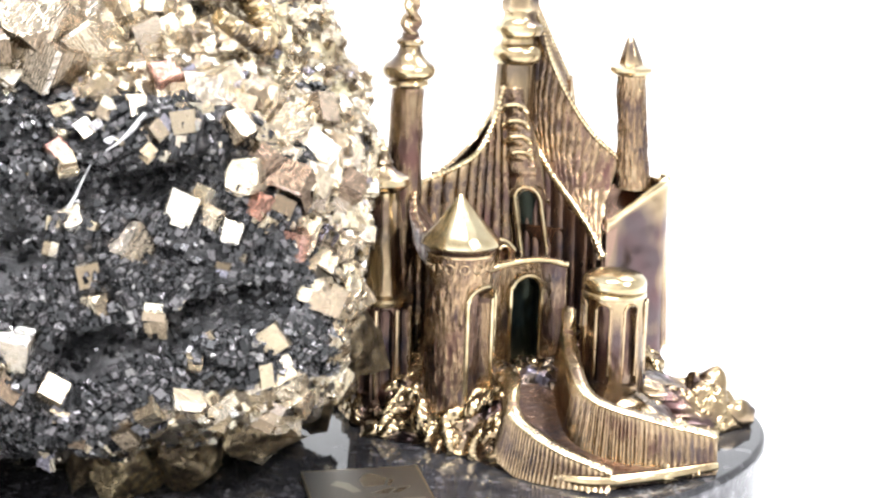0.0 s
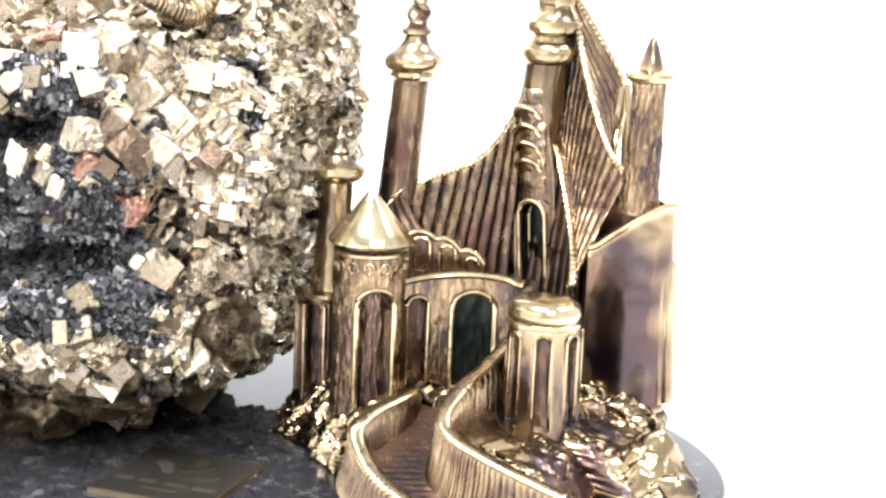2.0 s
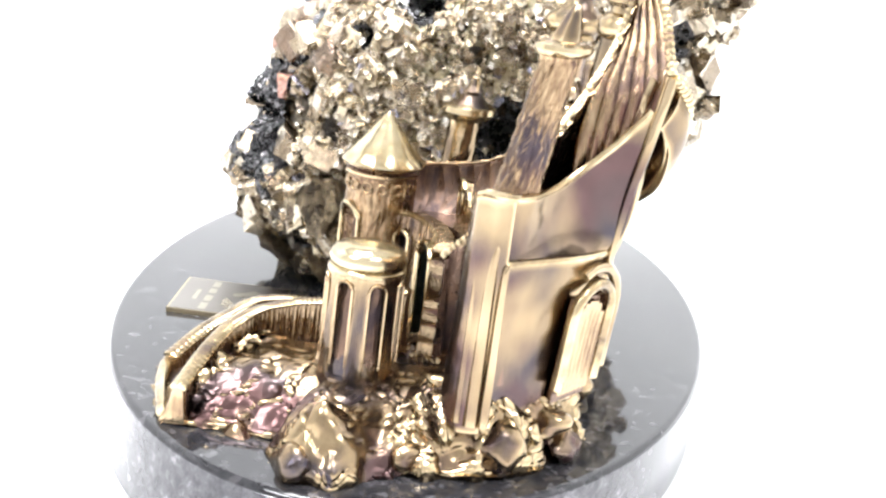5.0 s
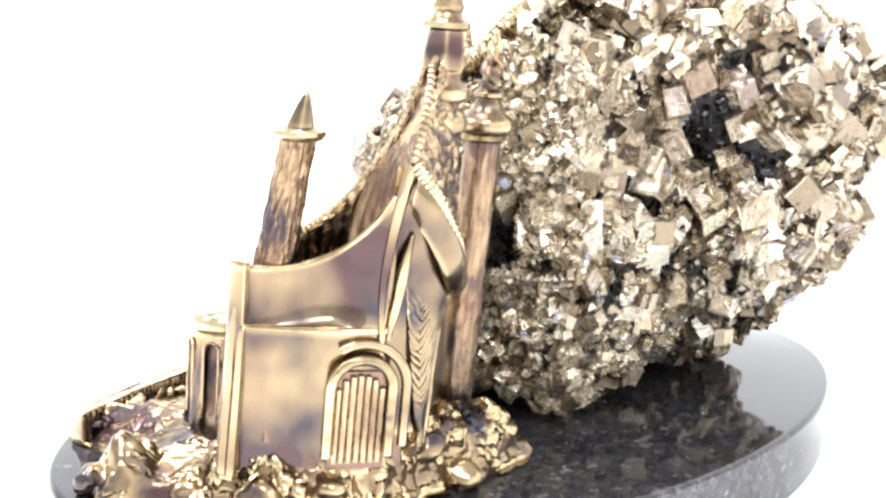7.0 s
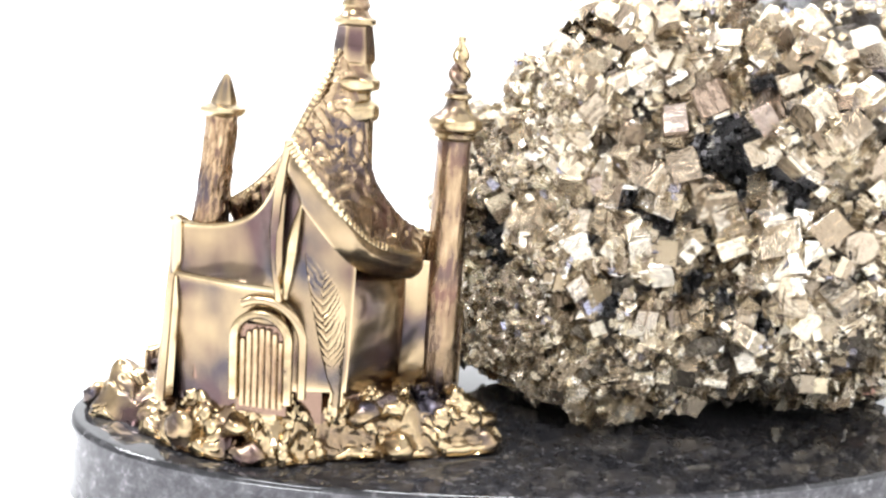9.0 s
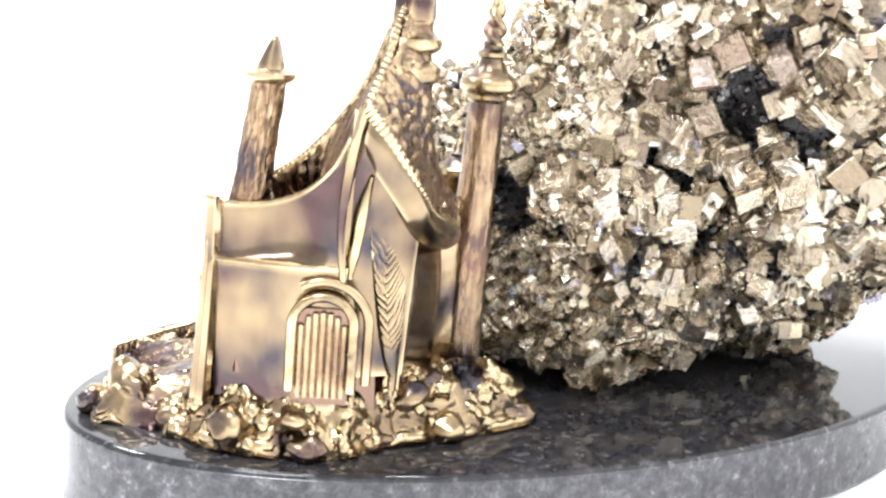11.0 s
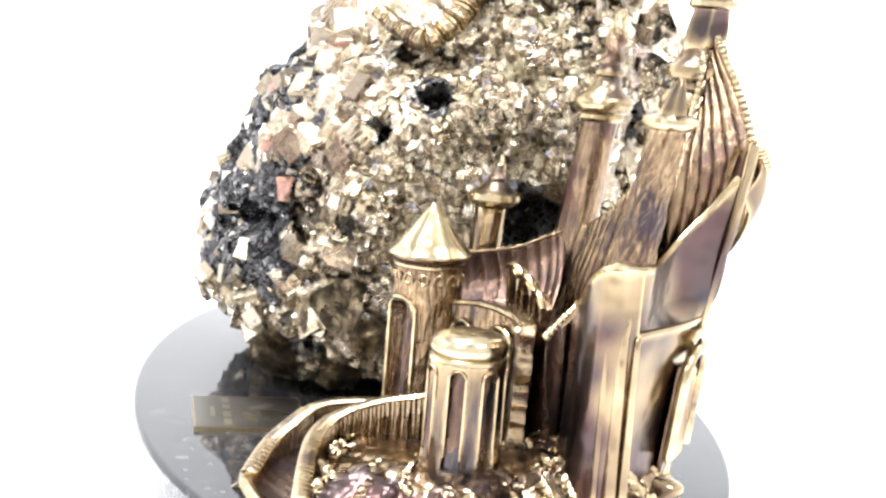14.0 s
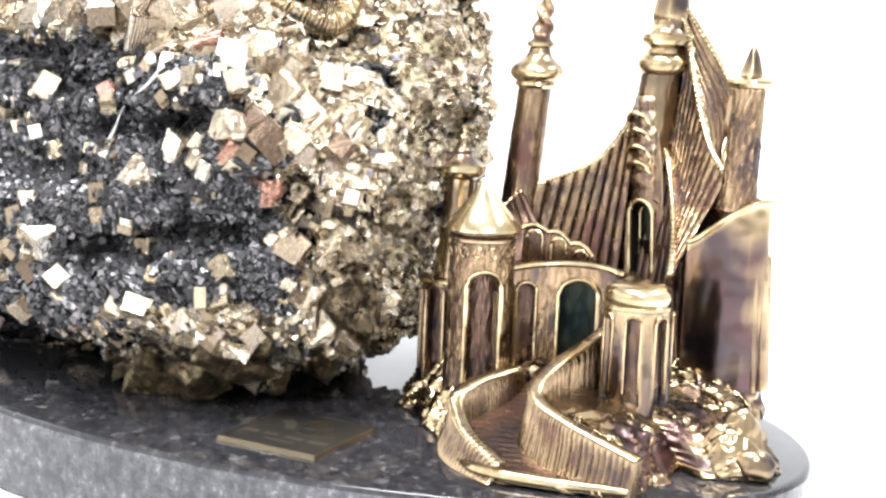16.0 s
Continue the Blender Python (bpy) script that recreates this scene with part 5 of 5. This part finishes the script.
# the large crystals, each a piece of its own: first the boulders that stand out
placed = []
BOULDERS = [(19, -61, 55, 14), (9, -75, 48, 12), (-3, -80, 42, 13), (-14, -82, 31, 14), (-29, -87, 30, 14), (-38, -88, 33, 11), (13, -60, 36, 11), (-2, -66, 29, 10), (3, -78, 34, 11), (-20, -84, 40, 10), (20, -52, 44, 9)]
CUBES = [(-26, -92, 77, 10), (0, -90, 111, 7), (5, -85, 99, 8), (12, -80, 96, 9), (17, -74, 97, 8), (9, -84, 104, 6), (8, -80, 80, 7), (3, -82, 56, 9), (-15, -85, 50, 7), (-48, -80, 131, 15), (-44, -80, 122, 13), (-38, -75, 127, 11), (-53, -95, 60, 9), (-38, -95, 102, 5), (-10, -92, 91, 8), (12, -75, 112, 9), (-4, -92, 90, 5), (0, -88, 86, 5), (-18, -78, 124, 8), (-8, -76, 118, 7), (-60, -82, 124, 9), (18, -68, 105, 9), (24, -64, 92, 7), (6, -88, 93, 6), (-20, -90, 56, 5), (-66, -92, 92, 6), (-62, -95, 48, 7), (15, -67, 46, 8), (6, -74, 41, 7), (18, -58, 40, 8), (-8, -82, 37, 7), (21, -64, 63, 8), (12, -70, 56, 8), (-20, -86, 45, 7), (22, -50, 52, 7)]
BACK_BLOCKS = [(-30, 6, 97, 11), (-48, 4, 97, 12), (-42, 4, 100, 9), (-68, 12, 88, 12), (-62, 14, 92, 9), (6, 6, 88, 9), (-48, 0, 42, 9), (-65, 2, 42, 7), (-57, 12, 123, 10), (-70, 16, 76, 9), (-37, 8, 104, 9), (-28, 8, 104, 9), (-22, 8, 104, 7), (-50, 6, 88, 8), (-66, 20, 112, 9), (-74, 30, 122, 10), (-66, 30, 127, 9), (-80, 22, 95, 9), (-20, 6, 80, 8), (-5, 6, 82, 9), (-8, 6, 70, 8), (-34, 6, 76, 9), (-10, 6, 100, 7), (-16, 8, 112, 8), (-6, 4, 122, 8), (-30, 10, 120, 9), (-42, 8, 126, 9), (-60, 6, 60, 7), (-30, 4, 58, 7), (-84, 20, 70, 9), (-88, 24, 86, 9), (-90, 24, 112, 10), (-40, 0, 52, 6), (-54, 12, 108, 7)]
for k, (x, y, z, size) in enumerate(BOULDERS + CUBES + BACK_BLOCKS):
    q, n = nearest_site(Vector((x, y, z)))
    rough_lump = k < len(BOULDERS)
    crystal(q, n, size * (1.12 if rough_lump else 1.0), LUMPS[k % 4] if rough_lump else SHAPES[(0, 1, 2, 5, 3, 6, 8)[k % 7]], 0.7, 0.22 if rough_lump else -0.06)
tries = 0
while len(placed) < 300 and tries < 30000:
    tries += 1
    p, n = rock_site()
    w = zone(p)
    if in_hole(p) or rnd.random() > 0.45 + 0.55 * (w > 0.35) or p.z < 24:
        continue
    size = rnd.choice((4.2, 4.8, 5.2, 5.8, 6.4, 7.2, 8.4, 9.2)) * (0.7 if w < 0.3 else 1)
    if fine_side(p) or (p.y > -20 and p.z < 58) or bouldery(p):
        continue
    if w < 0.45 and (rough_noise(p + Vector((40, 0, 9)), 20, 2) < 0.2 or rnd.random() < 0.6):
        continue
    if any((p - q).length < 0.4 * (size + s) for q, s in placed):
        continue
    crystal(p, n, size, rnd.choice(SHAPES), 0.6, rnd.uniform(-0.3, -0.05))


def crystal_field(name, mat, count, sizes, accept, wild, lift, label, layered=False):
    """Very many small crystals, joined: small blocks with cut corners."""
    verts, faces, uvs = [], [], []
    base_v = [Vector(v) for v in ((-1, -1, -1), (1, -1, -1), (1, 1, -1), (-1, 1, -1), (-1, -1, 1), (1, -1, 1), (1, 1, 1), (-1, 1, 1))]
    base_f = ((4, 5, 6, 7), (0, 1, 5, 4), (1, 2, 6, 5), (2, 3, 7, 6), (3, 0, 4, 7))
    made = 0
    while made < count:
        p, n = rock_site()
        w = zone(p)
        if not accept(p, w):
            continue
        made += 1
        s = rnd.uniform(*sizes) * (1 + 0.6 * rnd.random() ** 4) / 2
        m = turn_for(p, n, wild)
        dims = Vector((s * rnd.uniform(0.8, 1.25), s * rnd.uniform(0.7, 1.1), s * rnd.uniform(0.7, 1.2)))
        c = p + n * s * lift
        plates = rnd.choice((1, 1, 2, 3)) if layered else 1
        taper = rnd.uniform(0.55, 1.0) if plates == 1 else 1.0
        for j in range(plates):
            k = len(verts)
            low, high = -1 + 2 * j / plates, -1 + 2 * (j + 1) / plates
            shrink = 1 - 0.14 * j + rnd.uniform(-0.05, 0.05)
            off = Vector((rnd.uniform(-0.1, 0.1) * dims.x, rnd.uniform(-0.1, 0.1) * dims.y, 0)) if j else Vector()
            for v in base_v:
                q = Vector((v.x * dims.x * shrink, v.y * dims.y * shrink, (high if v.z > 0 else low) * dims.z)) + off
                if v.z > 0:
                    q.x, q.y = q.x * taper, q.y * taper
                verts.append((c + m @ q) * MM)
            for f in base_f:
                faces.append([k + i for i in f])
                tile = rnd.randrange(40)
                uvs += [(tile + 0.01, 0), (tile + 0.99, 0), (tile + 0.99, 1), (tile + 0.01, 1)]
    me = bpy.data.meshes.new(name)
    me.from_pydata(verts, [], faces)
    layer = me.uv_layers.new(name="UVMap")
    layer.data.foreach_set("uv", np.array(uvs, dtype=np.float32).ravel())
    me.materials.append(mat)
    ob = new(name, me)
    ob.parent = rock
    return tagged(ob, label, kind="stuff")


def clustered(p, size, level):
    return rough_noise(p, size, 2) > level


def sunken(p):
    return in_hole(p) and rnd.random() < 0.93


def medium_here(p, w):
    if sunken(p) or (fine_side(p) and rnd.random() < 0.96) or (bouldery(p) and rnd.random() < 0.72):
        return False
    if w < 0.5:
        return rnd.random() < (0.08 if w > 0.25 or clustered(p + Vector((40, 0, 9)), 18, 0.15) else 0.03)
    if p.y > -20 and p.z < 56 and rnd.random() < 0.7:
        return False
    return clustered(p, 14, -0.12)


def fine_here(p, w):
    if sunken(p) or w < 0.45 or (bouldery(p) and rnd.random() < 0.6):
        return False
    return clustered(p, 14, 0.2) or clustered(p + Vector((0, 30, 0)), 9, -0.05) or (fine_side(p) and rnd.random() < 0.8)


crystal_field("pyrite_druse", pyrite_small, 6200, (2.2, 6.2), medium_here, 0.8, -0.4, "medium brassy pyrite crystals", True)
crystal_field("pyrite_grain", pyrite_small, 40000, (0.6, 2.3), fine_here, 0.9, 0.3, "fine brassy pyrite grains")
# real black crust, plus dark filling in cavities that stands for shade
crystal_field("black_grain", black_crystals, 42000, (0.4, 1.6), lambda p, w: w < 0.55 or in_hole(p), 1.2, 0.3, "fine black sparkling crystals")

# pale vein across the black crust
vein = [nearest_site(Vector(p)) for p in ((-44, -95, 82), (-38, -95, 91), (-32, -95, 99), (-26, -94, 107), (-22, -92, 113))]
part("vein", tube(curve([q + n * 2.4 for q, n in vein], 40), lambda f: 0.35 + 0.25 * math.sin(9 * f), 6), white_vein, rock, "thin pale vein")

# ---------------------------------------------------------------- bronze dragon on the rock
bm = bmesh.new()
coil = curve([(-10, -62, 132), (-5, -54, 127), (-2, -46, 124.5), (-4, -39, 130), (-10, -35, 138), (-24, -34, 144)], 90)
tube(coil, lambda f: 2.2 + 2.4 * f, 12, 40, bm)
body = curve([(-24, -30, 142), (-38, -36, 152), (-46, -42, 164), (-44, -46, 176), (-36, -46, 186)], 50)
tube(body, lambda f: 4 + 3.5 * math.sin(math.pi * (0.1 + 0.8 * f)), 16, 26, bm)


def wing(root, tip, drop):
    """A bat wing: a webbed sheet with a scalloped edge and finger ribs."""
    root, tip, drop = Vector(root), Vector(tip), Vector(drop)

    def fn(u, v):
        lead = root.lerp(tip, u) + Vector((0, 0, 7 * math.sin(math.pi * u)))
        trail = lead + drop * (0.25 + 0.75 * math.sin(math.pi * (0.1 + 0.85 * u))) * (1 - 0.25 * abs(math.sin(math.pi * 5 * u)))
        p = lead.lerp(trail, v)
        return p + Vector((0.3, 0.6, 0.6)) * 1.4 * abs(math.sin(math.pi * 5 * u)) * -v
    sheet(fn, 60, 16, 1.0, bm)
    for k in range(6):
        tube([Vector(fn(min(0.999, k / 5), v / 8)) for v in range(9)], lambda f: 1.0 - 0.5 * f, 8, 0, bm)
    tube([Vector(fn(u / 20, 0)) for u in range(21)], 1.3, 8, 0, bm)


wing((-34, -42, 150), (0, -47, 153), (-3, 3, -11))
wing((-42, -48, 160), (-60, -80, 156), (-4, 6, -10))
lobe = curve([(-34, -38, 150), (-27, -38, 152), (-20, -38, 156), (-14, -39, 158)], 30)
tube(lobe, lambda f: 1.0 + 2.8 * math.sin(math.pi * min(1, 0.1 + 0.9 * f)), 14, 6, bm, 0.6)
tagged(link_mesh("dragon_figurine", bm, bronze_trim), "bronze winged dragon figurine coiled on the pyrite", "figurine")
